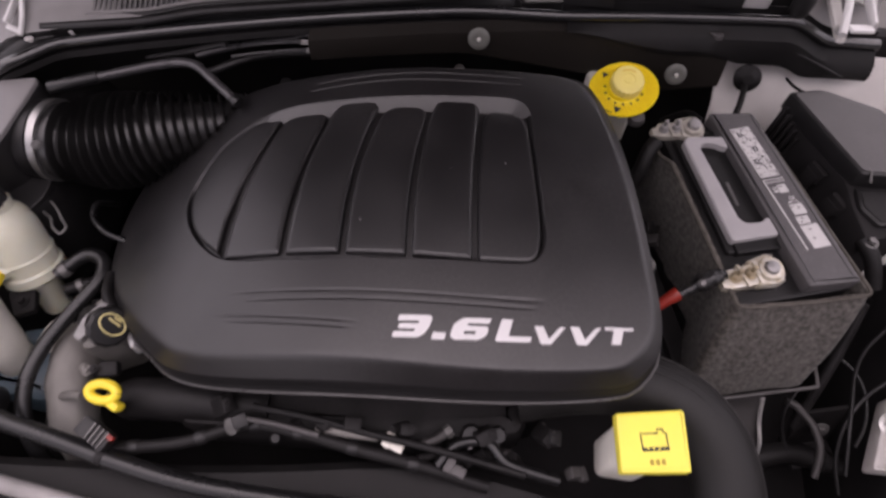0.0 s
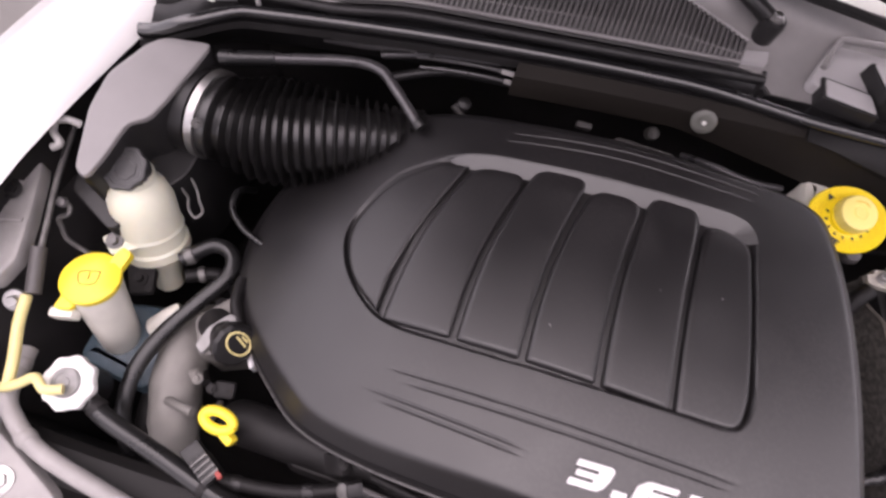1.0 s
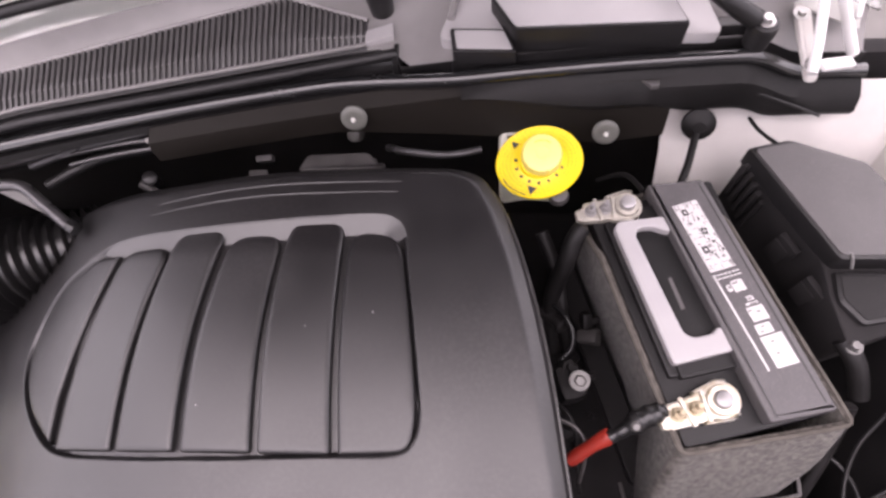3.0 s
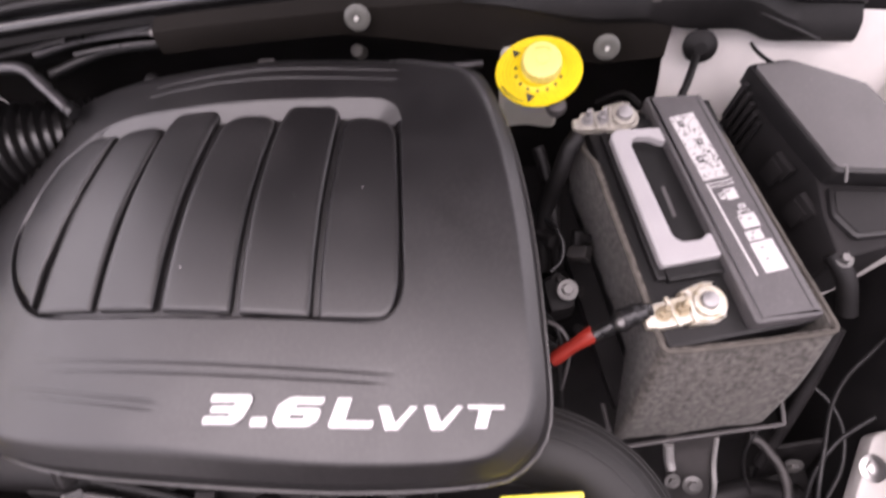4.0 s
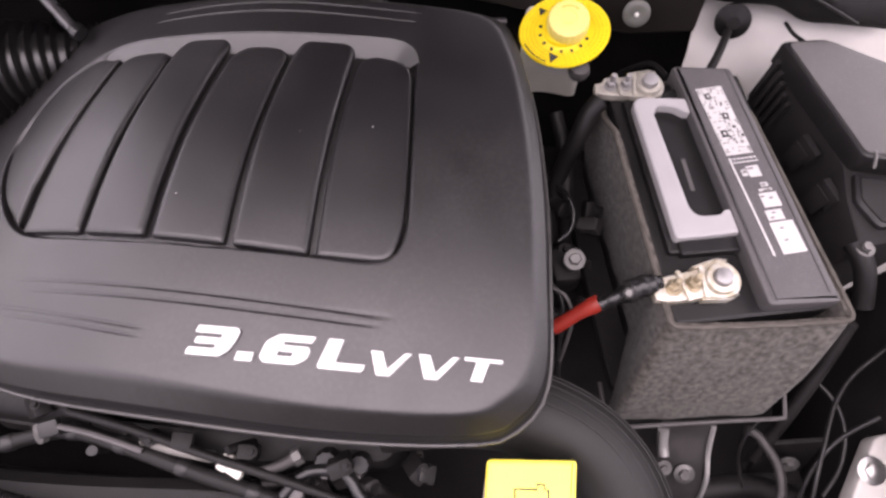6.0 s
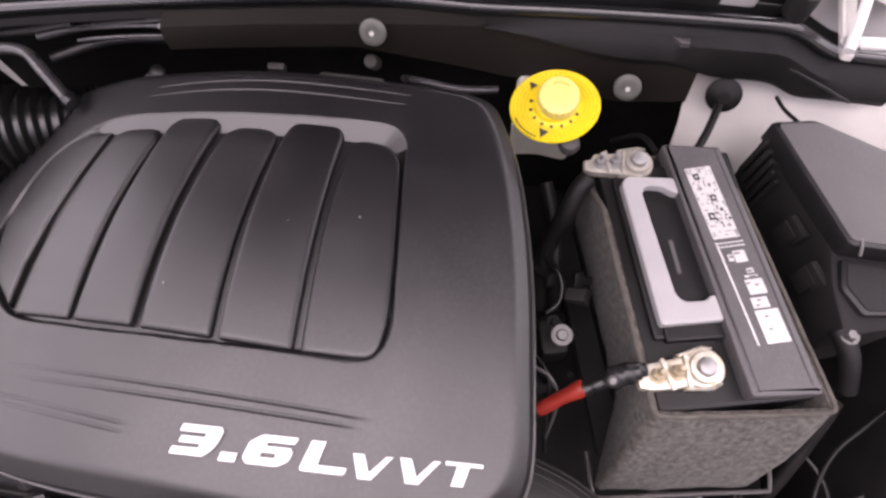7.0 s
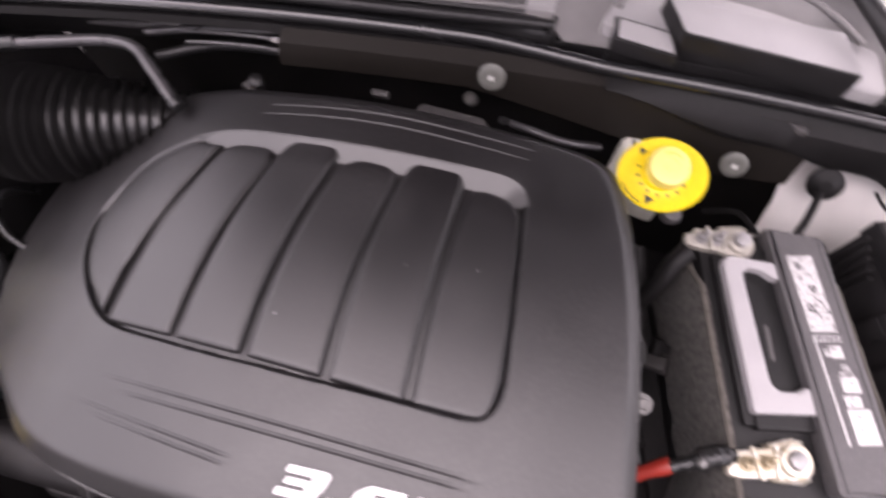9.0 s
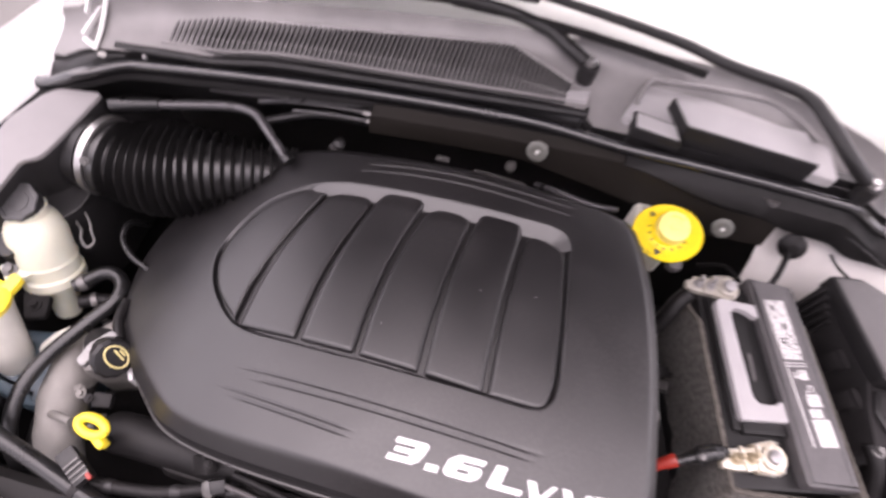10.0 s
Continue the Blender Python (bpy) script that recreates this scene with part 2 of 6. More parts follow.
def spline(points, steps=8, closed=False):
    """A smooth line through the points."""
    p = [Vector(q) for q in points]
    n = len(p)
    res = []
    for i in range(n if closed else n - 1):
        if closed:
            a, b, c, d = p[i - 1], p[i], p[(i + 1) % n], p[(i + 2) % n]
        else:
            a, b, c, d = p[max(i - 1, 0)], p[i], p[i + 1], p[min(i + 2, n - 1)]
        for k in range(steps):
            t = k / steps
            res.append(0.5 * (2 * b + (c - a) * t + (2 * a - 5 * b + 4 * c - d) * t**2 + (3 * b - a - 3 * c + d) * t**3))
    if not closed:
        res.append(p[-1].copy())
    return res


def tube(points, radius, segs=12, steps=8, smooth=True):
    """A pipe along a line; radius may be a function of the share of its length."""
    line = spline(points, steps) if smooth else [Vector(q) for q in points]
    bm = bmesh.new()
    n = len(line)
    up = Vector((0, 0, 1))
    rings = []
    side = None
    for i, q in enumerate(line):
        ahead = (line[min(i + 1, n - 1)] - line[max(i - 1, 0)]).normalized()
        if side is None:
            side = ahead.cross(up)
            if side.length < 0.1:
                side = ahead.cross(Vector((1, 0, 0)))
        side = (side - ahead * side.dot(ahead)).normalized()
        over = side.cross(ahead)
        r = float(radius(i / (n - 1)) if callable(radius) else radius)
        rings.append([bm.verts.new(q + r * (math.cos(a) * side + math.sin(a) * over)) for a in (2 * math.pi * k / segs for k in range(segs))])
    for a, b in zip(rings, rings[1:]):
        for k in range(segs):
            bm.faces.new((a[k], a[(k + 1) % segs], b[(k + 1) % segs], b[k]))
    bm.faces.new(rings[0][::-1])
    bm.faces.new(rings[-1])
    return bm


def corners_rounded(pts, r, segs=5):
    """The outline with its corners rounded; r: one radius, or one for each corner."""
    n = len(pts)
    res = []
    for i in range(n):
        p, a, b = Vector(pts[i]), Vector(pts[i - 1]), Vector(pts[(i + 1) % n])
        q = r[i] if isinstance(r, (list, tuple)) else r
        u, v = (a - p), (b - p)
        d = min(q, u.length * 0.45, v.length * 0.45)
        s, e = p + u.normalized() * d, p + v.normalized() * d
        for k in range(segs + 1):
            t = k / segs
            res.append((1 - t) ** 2 * s + 2 * t * (1 - t) * p + t**2 * e)
    return res


def inset(pts, d):
    """The outline (counter-clockwise) moved inward by d."""
    n = len(pts)
    res = []
    for i in range(n):
        t = (pts[(i + 1) % n] - pts[i - 1])
        if t.length < 1e-9:
            res.append(pts[i].copy())
            continue
        t.normalize()
        res.append(pts[i] + d * Vector((-t.y, t.x)))
    return res


def slab(pts, low, high, bevel=0.002, m=Matrix(), top=None, under=True):
    """A plate with an outline (x, y), a rounded upper edge, and a top that may follow a height function."""
    pts = [Vector(p[:2]) for p in pts]
    if sum(a.x * b.y - a.y * b.x for a, b in zip(pts, pts[1:] + pts[:1])) < 0:
        pts.reverse()
    f = top or (lambda x, y: 0.0)
    bm = bmesh.new()
    rows = [(0, low - high), (0, -bevel), (0.3 * bevel, -0.3 * bevel), (bevel, 0), (bevel * 1.5, 0)]
    rings = []
    for d, dz in rows:
        line = inset(pts, d) if d else pts
        rings.append([bm.verts.new((p.x, p.y, high + float(f(p.x, p.y)) + dz)) for p in line])
    n = len(pts)
    for a, b in zip(rings, rings[1:]):
        for k in range(n):
            bm.faces.new((a[k], a[(k + 1) % n], b[(k + 1) % n], b[k]))
    for ring in (rings[-1], rings[0]) if under else (rings[-1],):
        for tri in tessellate_polygon([[Vector((v.co.x, v.co.y, 0)) for v in ring]]):
            if len(set(tri)) == 3:
                bm.faces.new([ring[i] for i in tri])
    bm.transform(m)
    return bm


def sheet(rows, thick=0.0):
    """A skin over rows of points."""
    bm = bmesh.new()
    v = [[bm.verts.new(p) for p in row] for row in rows]
    for a, b in zip(v, v[1:]):
        for k in range(len(a) - 1):
            bm.faces.new((a[k], a[k + 1], b[k + 1], b[k]))
    if thick:
        bmesh.ops.recalc_face_normals(bm, faces=bm.faces)
        bmesh.ops.solidify(bm, geom=bm.faces[:], thickness=thick)
    return bm


def hexbolt(at, r=0.006, h=0.005, axis=(0, 0, 1), washer=1.8):
    m = Matrix.Translation(at) @ Vector(axis).to_track_quat("Z", "Y").to_matrix().to_4x4()
    a = lathe([(r * washer, 0), (r * washer, h * 0.25), (r * washer * 0.93, h * 0.35)], m, 24)
    b = lathe([(r, h * 0.3), (r, h), (r * 0.85, h * 1.15)], m, 6)
    return merge(a, b)


def aim(at, axis, spin=0):
    return Matrix.Translation(at) @ Vector(axis).to_track_quat("Z", "Y").to_matrix().to_4x4() @ pose(0, 0, 0, 0, 0, spin)


def smoothstep(a, b, x):
    t = np.clip((x - a) / (b - a), 0, 1)
    return t * t * (3 - 2 * t)


def seal_y(x):
    """The line of the cowl's front seal."""
    return 0.79 + 0.1555 * x - 0.13 * x * x


def seal_back(x):
    """How far the seal lies behind its line, and its hook at the end."""
    return 0.014 * float(smoothstep(0.15, -0.03, x)) - 0.028 * float(smoothstep(-0.53, -0.60, x))


def gutter_back(x):
    """The back edge of the gutter, which pinches out towards its end."""
    return 0.037 - 0.015 * float(smoothstep(-0.36, -0.50, x)) - 0.026 * float(smoothstep(0.056, 0.066, x))


def glass_y(x):
    """The foot of the windscreen."""
    return 0.945 - (0.10 * (0.2 - x) + 0.215 * (x - 0.2) ** 2 if x < 0.2 else 0.9 * (x - 0.2) ** 2)


def curtain(x0, x1, profile, n=48, zf=None):
    """A skin along the cowl line; profile: (behind the line, height)."""
    rows = []
    for k in range(n + 1):
        x = x0 + (x1 - x0) * k / n
        dz = zf(x) if zf else 0.0
        rows.append([(x, seal_y(x) + d, z + dz) for d, z in profile])
    return rows


def build_setting():
    g = bmesh.new()
    bmesh.ops.create_grid(g, x_segments=2, y_segments=2, size=400)
    solid("ground", g, ASPHALT, "dark grey floor under the car", "floor", kind="structure")
    # added out of view to cut low skylight from the front right
    bm = box((9.0, 0.2, 3.4), pose(3.6, -2.9, 1.7), 0.01)
    solid("wall_sky_blocker", bm, DARKWALL, "unseen dark wall added to block skylight from the front", "wall", kind="structure")
    # dark well of the engine bay
    bm = box((1.36, 0.02, 0.55), pose(-0.05, 0.875, 0.655), 0.004)
    solid("wall_firewall", bm, DEEP, "grimy black firewall behind the engine", "firewall", kind="structure")
    bm = box((1.36, 0.80, 0.02), pose(-0.05, 0.48, 0.46), 0.004)
    solid("floor_undertray", bm, DEEP, "grimy black undertray below the engine", "undertray", kind="structure")
    bm = box((1.36, 0.02, 0.36), pose(-0.05, 0.07, 0.62), 0.004)
    solid("wall_radiator", bm, DEEP, "black radiator face across the front of the bay", "radiator", kind="structure")
    # black inner wall by the air box
    rows = []
    for k in range(25):
        y = 0.05 + 0.72 * k / 24
        x = -0.672 + 0.25 * max(0, (y - 0.4)) ** 1.3
        rows.append([(x + 0.06, y, 0.50), (x + 0.035, y, 0.68), (x + 0.015, y, 0.78), (x - 0.005, y, 0.825), (x - 0.024, y, 0.84), (x - 0.028, y, 0.926)])
    solid("wall_fender_left", sheet(rows, 0.003), DEEP, "dusty black inner fender panel beside the air box", "fender liner", kind="structure")
    # white outer fender
    rows = []
    for k in range(33):
        y = -0.25 + 1.35 * k / 32
        x = -0.680 + 0.25 * max(0, (y - 0.4)) ** 1.3
        rows.append([(x, y, 0.944), (x - 0.006, y, 0.950), (x - 0.03, y, 0.955), (x - 0.10, y, 0.945), (x - 0.18, y, 0.90), (x - 0.24, y, 0.80), (x - 0.27, y, 0.60), (x - 0.27, y, 0.30)])
    solid("fender", sheet(rows, 0.004), PAINT, "white painted outer fender of the car", "fender", kind="structure")
    # pale inner panel at the strut tower
    rows = []
    for k in range(21):
        x = 0.362 + 0.338 * k / 20
        y = seal_y(min(x, 0.5)) - 0.015
        rows.append([(x, y - 0.10, 0.70), (x, y - 0.06, 0.82), (x, y - 0.035, 0.862), (x, y - 0.026, 0.868), (x, y - 0.005, 0.895), (x, y + 0.02, 0.915)])
    solid("wall_strut_tower", sheet(rows, 0.003), INNER, "dusty white painted panel behind the battery", "inner panel", kind="structure")
    rows = []
    for k in range(13):
        y = 0.60 + 0.24 * k / 12
        x = 0.61 + 0.02 * math.sin(3 * y)
        rows.append([(x - 0.03, y, 0.74), (x - 0.015, y, 0.83), (x + 0.005, y, 0.895), (x + 0.03, y, 0.905), (x + 0.08, y, 0.90)])
    solid("wall_fender_right", sheet(rows, 0.003), INNER, "dusty white inner fender panel beside the fuse box", "inner panel", kind="structure")
    rows = []
    for k in range(13):
        y = 0.06 + 0.54 * k / 12
        rows.append([(0.625, y, 0.47), (0.645, y, 0.70), (0.655, y, 0.86), (0.675, y, 0.90), (0.70, y, 0.90)])
    solid("wall_liner_right", sheet(rows, 0.003), DEEP, "grimy black liner beside the battery", "fender liner", kind="structure")
    rows = []
    for k in range(17):
        y = -0.25 + 1.35 * k / 16
        rows.append([(0.68, y, 0.90), (0.69, y, 0.95), (0.75, y, 0.96), (0.86, y, 0.92), (0.93, y, 0.80), (0.95, y, 0.3)])
    solid("fender_outer", sheet(rows, 0.004), PAINT, "white painted outer fender beside the fuse box", "fender", kind="structure")
    # black front shelf above the radiator
    rows = []
    for k in range(41):
        x = -0.66 + 1.26 * k / 40
        y = 0.185 + 0.05 * math.exp(-((x - 0.05) / 0.22) ** 2) - 0.02 * math.sin(7 * x) * 0.4
        rows.append([(x, y, 0.70), (x, y - 0.002, 0.80), (x, y - 0.012, 0.812), (x, y - 0.05, 0.815), (x, y - 0.06, 0.825), (x, -0.10, 0.83), (x, -0.15, 0.80), (x, -0.16, 0.55)])
    solid("trim_radiator_shelf", sheet(rows, 0.003), MATTE, "dusty black plastic shelf over the radiator", "radiator shelf", kind="structure")
    # the raised hood, standing over the cowl
    rows = []
    for k in range(17):
        x = -0.92 + 1.70 * k / 16
        c = 1 - ((x + 0.07) / 0.85) ** 2
        low = 1.075 + 0.42 * max(0.0, x - 0.06)
        rows.append([(x, 0.985 - 0.01 * c, low), (x, 0.960, low + 0.012), (x, 0.845, 1.43), (x, 0.73, 1.685), (x, 0.605 - 0.02 * c, 1.945), (x, 0.615, 1.975)])
    solid("hood", sheet(rows, 0.02), HOODPAD, "raised hood with black insulation on its underside", "hood", kind="structure")
    # windscreen and dashboard
    rows = []
    for k in range(41):
        x = -0.66 + 1.2 * k / 40
        y = glass_y(x) + 0.004
        rows.append([(x, y + 0.95 * s, 1.022 + 0.50 * s) for s in (0, 0.3, 0.6, 1.0)])
    ws = solid("window_windscreen", sheet(rows, 0.005), GLASS, "clear sloping windscreen above the cowl", "windscreen", kind="structure")
    ws.visible_shadow = False
    # the dashboard's pale colour stands in for sky reflected by the glass
    rows = []
    for k in range(21):
        x = -0.66 + 1.2 * k / 20
        y = glass_y(x)
        rows.append([(x, y + 0.012, 0.985), (x, y + 0.05, 1.012), (x, y + 0.35, 1.05), (x, y + 0.55, 1.04), (x, y + 0.6, 0.8)])
    solid("dashboard", sheet(rows, 0.01), DASH, "dashboard top, coloured pale for the sky in the windscreen", "dashboard", kind="structure")


def build_cowl():
    cowl = thing("cowl", (0, 0.8, 0.9), "black plastic cowl with seal, grille and bolted front panel", "cowl", kind="structure")
    lift = lambda x: -0.032 * float(smoothstep(0.425, 0.50, x)) - 0.018 * float(smoothstep(-0.585, -0.63, x))
    # the bolted front panel
    rows = []
    for k in range(61):
        x = -0.215 + 0.575 * k / 60
        y, foot, fwd = seal_y(x), 0.934 - 0.21 * max(0.0, min(x, 0.29) + 0.01) + 0.22 * max(0.0, x - 0.29), 0.05 * max(0.0, x + 0.01)
        rows.append([(x, y - 0.012 - fwd, foot - 0.004), (x, y - 0.022 - fwd, foot - 0.003), (x, y - 0.027 - fwd * 0.95, foot + 0.003), (x, y - 0.026 - 0.35 * fwd, 0.3 * foot + 0.7 * 0.965), (x, y - 0.022, 0.968), (x, y - 0.004, 0.972)])
    part("front_panel", sheet(rows, 0.003), COWLP, cowl, "brownish black front panel")
    prof = [(0.055, 0.87), (0.035, 0.90), (0.020, 0.945), (-0.002, 0.966), (0.004, 0.973)]
    rows = [[(p[0], p[1] + seal_back(p[0]) * min(1.0, max(0.0, (p[2] - 0.90) / 0.07)), p[2]) for p in row] for row in curtain(-0.64, -0.21, prof, zf=lift)]
    part("side_panel", sheet(rows, 0.003), DEEP, cowl)
    rows = []
    for k in range(49):
        x = 0.13 + 0.43 * k / 48
        s, y = float(smoothstep(0.12, 0.29, x)), seal_y(x)
        drop = 0.013 * float(smoothstep(0.33, 0.38, x)) * (1 - float(smoothstep(0.46, 0.50, x)))
        rows.append([(x, y + d * (0.72 + 0.28 * s), 0.974 - (0.974 - z + drop * (z < 0.95)) * (0.12 + 0.88 * s) + lift(x)) for d, z in ((-0.026, 0.935), (-0.036, 0.939), (-0.038, 0.948), (-0.030, 0.964), (-0.005, 0.976))])
    part("side_panel", sheet(rows, 0.003), MATTE, cowl)
    # seal and gutters
    line = [(x, seal_y(x) - 0.007 + seal_back(x), 0.979 + lift(x)) for x in [-0.64 + 1.20 * k / 90 for k in range(91)]]
    part("seal", tube(line, 0.0082, 14, 1, False), SEALM, cowl, "glossy black rubber seal")
    prof = [(-0.018, 0.962), (-0.0145, 0.970), (0.002, 0.970), (0.010, 0.969)]
    rows = [[(x, y + seal_back(x), z) for x, y, z in row] for row in curtain(-0.64, 0.56, prof, 90, lift)]
    part("seal_flap", sheet(rows, 0.002), RUBBER, cowl)
    rows = []
    for k in range(91):
        x = -0.64 + 1.20 * k / 90
        a, b = seal_y(x) + 0.009 + seal_back(x), seal_y(x) + gutter_back(x)
        rows.append([(x, a + (b - a) * q, z + lift(x)) for q, z in ((0, 0.970), (0.25, 0.969), (0.43, 0.974), (0.68, 0.980), (0.9, 0.981), (1.0, 0.988))])
    part("gutter", sheet(rows, 0.002), BLACK, cowl)
    part("gutter_cap", slab([(0.056, seal_y(0.056) + 0.012), (0.062, seal_y(0.06) + 0.012), (0.062, seal_y(0.06) + 0.040), (0.056, seal_y(0.056) + 0.040)], 0.965, 0.992, 0.002), BLACK, cowl)
    bar = [(0.19 + 0.03 * k, seal_y(0.19 + 0.03 * k)) for k in range(9)]
    part("deck_step", slab([(x, y + 0.016) for x, y in bar] + [(x, y + 0.030) for x, y in reversed(bar)], 0.965, 0.998, 0.002), BLACK, cowl, "black step in front of the lid box")
    rows = []
    for k in range(61):
        x = -0.64 + 1.20 * k / 60
        a, b = seal_y(x) + gutter_back(x), max(glass_y(x), seal_y(x) + 0.06)
        base = 0.988 - 0.010 * float(smoothstep(0.056, 0.066, x))
        rows.append([(x, a + (b - a) * q, base + h * (1 + 0.25 * (0.988 - base) / 0.010) + lift(x)) for q, h in ((0, 0), (0.08, 0.002), (0.4, 0.008), (0.7, 0.016), (0.9, 0.026), (0.97, 0.036), (1.0, 0.040))])
    part("deck", sheet(rows, 0.003), COWLM, cowl, "weathered dark grey deck")
    # the slotted grille
    gb = lambda x: min(0.905 + 0.285 * x, 0.887 - 0.26 * (x + 0.07))
    gf = lambda x: 0.829 + 0.2 * x - min(0.012, 1.5 * max(0.0, -0.33 - x) ** 2)
    zg = lambda y, x: 0.9935 + 0.24 * (y - gf(x)) + lift(x)
    rows = []
    for k in range(41):
        x = -0.505 + 0.532 * k / 40
        a, b = gf(x), gb(x)
        rows.append([(x, a - 0.004, zg(a, x) - 0.002), (x, a, zg(a, x) + 0.001), (x, b, zg(b, x) + 0.001), (x, b + 0.004, zg(b, x) - 0.002)])
    part("grille_bed", sheet(rows, 0.002), BEDM, cowl, "dark bed of the grille")
    n = 80
    for k in range(n):
        x = -0.496 + 0.517 * k / (n - 1)
        a, b = gf(x) + 0.003, gb(x) - 0.003
        vs, fs = [], []
        for y, dz in ((a, -0.0035), (a + 0.32 * (b - a), 0.0), (b, 0.0)):
            z = zg(y, x) + 0.001 + dz
            vs += [(x - 0.0019, y, z), (x - 0.0015, y, z + 0.0048), (x + 0.0015, y, z + 0.0048), (x + 0.0019, y, z)]
        for q in range(3):
            fs += [(q, q + 1, 5 + q, 4 + q), (4 + q, 5 + q, 9 + q, 8 + q)]
        fs += [(0, 1, 2, 3), (8, 9, 10, 11)]
        me = bpy.data.meshes.new("slat")
        me.from_pydata([Vector(v) - BASE[cowl] for v in vs], [], fs)
        me.materials.append(SLAT)
        sl = new("slat", me)
        sl.parent = cowl
    for off, r in ((0.0, 0.0022), (0.34, 0.0012)):
        line = [(x, gf(x) + off * (gb(x) - gf(x)), zg(gf(x), x) + 0.006 * off + 0.003) for x in [-0.505 + 0.532 * k / 20 for k in range(21)]]
        part("grille_bar", tube(line, r, 8, 2), COWLM, cowl)
    # pale bar paints the shine on the grille's glossy back lip
    line = [(x, gb(x), zg(gb(x), x) + 0.003) for x in [-0.505 + 0.532 * k / 40 for k in range(41)]]
    part("grille_bar", tube(line, 0.0022, 8, 1), EDGEM, cowl, "back edge of the grille, coloured pale for its gloss")
    line = [(x, gf(x) - 0.014, zg(gf(x), x) - 0.004) for x in [-0.56 + 0.62 * k / 20 for k in range(21)]]
    part("grille_lip", tube(line, 0.006, 10, 2), BLACK, cowl)
    part("end_plate", slab(corners_rounded([(0.026, 0.834), (0.056, 0.842), (0.055, 0.860), (0.026, 0.850)], 0.002), 0.990, 1.000, 0.001), LIDBOX, cowl, "light grey end plate")
    part("end_plate", slab(corners_rounded([(-0.548, 0.748), (-0.540, 0.700), (-0.522, 0.690), (-0.506, 0.722), (-0.507, 0.762)], 0.004), 0.980, 0.994, 0.002, top=lambda x, y: 0.2 * (y - 0.73)), LIDBOX, cowl, "light grey end plate")
    # thin lines and a dull strip under the seal
    for d, h, e in ((0.0, 0.0, 0.0), (-0.004, -0.011, 0.006)):
        part("pipe_line", tube([(-0.335 + e, 0.725 + d, 0.943 + h), (-0.304 + e, 0.731 + d, 0.947 + h), (-0.25 + e, 0.741 + d, 0.949 + h), (-0.213 + e, 0.748 + d, 0.945 + h)], 0.0022, 8, 5), TUBE, cowl, "thin dull pipe")
        part("pipe_tip", tube([(-0.232 + e, 0.7445 + d, 0.9475 + h), (-0.211 + e, 0.7485 + d, 0.9445 + h)], 0.0034, 8, 2), LUGM, cowl, "pale pipe end")
    part("strip", tube([(-0.46, 0.722, 0.915), (-0.40, 0.730, 0.925), (-0.34, 0.740, 0.936)], lambda q: 0.003 + 0.004 * q, 10, 4), GREYPL, cowl, "dull grey strip")
    # moulded well with a lid box and a smaller step
    well = corners_rounded([(0.105, 0.835), (0.40, 0.838), (0.385, 0.895), (0.29, 0.928), (0.125, 0.905)], 0.012)
    # paler floor paints in the sky's reflection
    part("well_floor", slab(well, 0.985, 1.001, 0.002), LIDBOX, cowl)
    line = [(0.118, 0.86, 1.004), (0.128, 0.898, 1.008), (0.15, 0.907, 1.012), (0.28, 0.928, 1.014), (0.33, 0.915, 1.012), (0.365, 0.89, 1.008)]
    part("well_rim", tube(line, 0.004, 10, 6), COWLM, cowl)
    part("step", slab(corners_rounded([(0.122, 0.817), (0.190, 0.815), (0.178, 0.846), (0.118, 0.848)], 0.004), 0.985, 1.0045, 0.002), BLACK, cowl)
    # light from above is put into these pale tops, over black sides
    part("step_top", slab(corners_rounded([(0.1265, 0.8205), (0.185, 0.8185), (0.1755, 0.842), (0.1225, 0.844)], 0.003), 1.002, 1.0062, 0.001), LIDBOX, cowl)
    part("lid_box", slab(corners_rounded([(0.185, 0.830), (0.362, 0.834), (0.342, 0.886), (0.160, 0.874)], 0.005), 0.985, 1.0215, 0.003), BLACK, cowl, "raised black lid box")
    part("lit_top", slab(corners_rounded([(0.1875, 0.833), (0.3585, 0.837), (0.3405, 0.8835), (0.1645, 0.8715)], 0.004), 1.018, 1.0228, 0.001), LIDBOX, cowl, "lid top, coloured pale grey as lit from above")
    # round rivets
    for x, y, z in ((0.290, 0.7690, 0.9215), (0.013, 0.7630, 0.9630)):
        m = aim((x, y, z), (0, -0.85, 0.5))
        b = part("push_rivet", lathe([(0.0145, -0.002), (0.0148, 0.0006), (0.0137, 0.0018), (0.0075, 0.0030), (0.0050, 0.0022), (0.0038, 0.0022), (0.0033, 0.0036), (0.0020, 0.0044)], m, 32), PALEGREY, cowl, "dull grey round rivet")
        part("rivet_pin", lathe([(0.0026, 0.003), (0.0026, 0.0055), (0.0012, 0.0062)], m, 14), LUGGREY, b)
    part("bracket_tab", slab([(0.322, 0.804), (0.332, 0.796), (0.340, 0.797), (0.340, 0.804)], 0.963, 0.970, 0.002), GREYPL, cowl, "pale moulded tab")
    part("ridge", tube([(0.34, 0.797, 0.951), (0.372, 0.800, 0.952), (0.43, 0.803, 0.950), (0.48, 0.797, 0.935), (0.52, 0.79, 0.92)], 0.0016, 8, 5), BLACK, cowl)
    return cowl


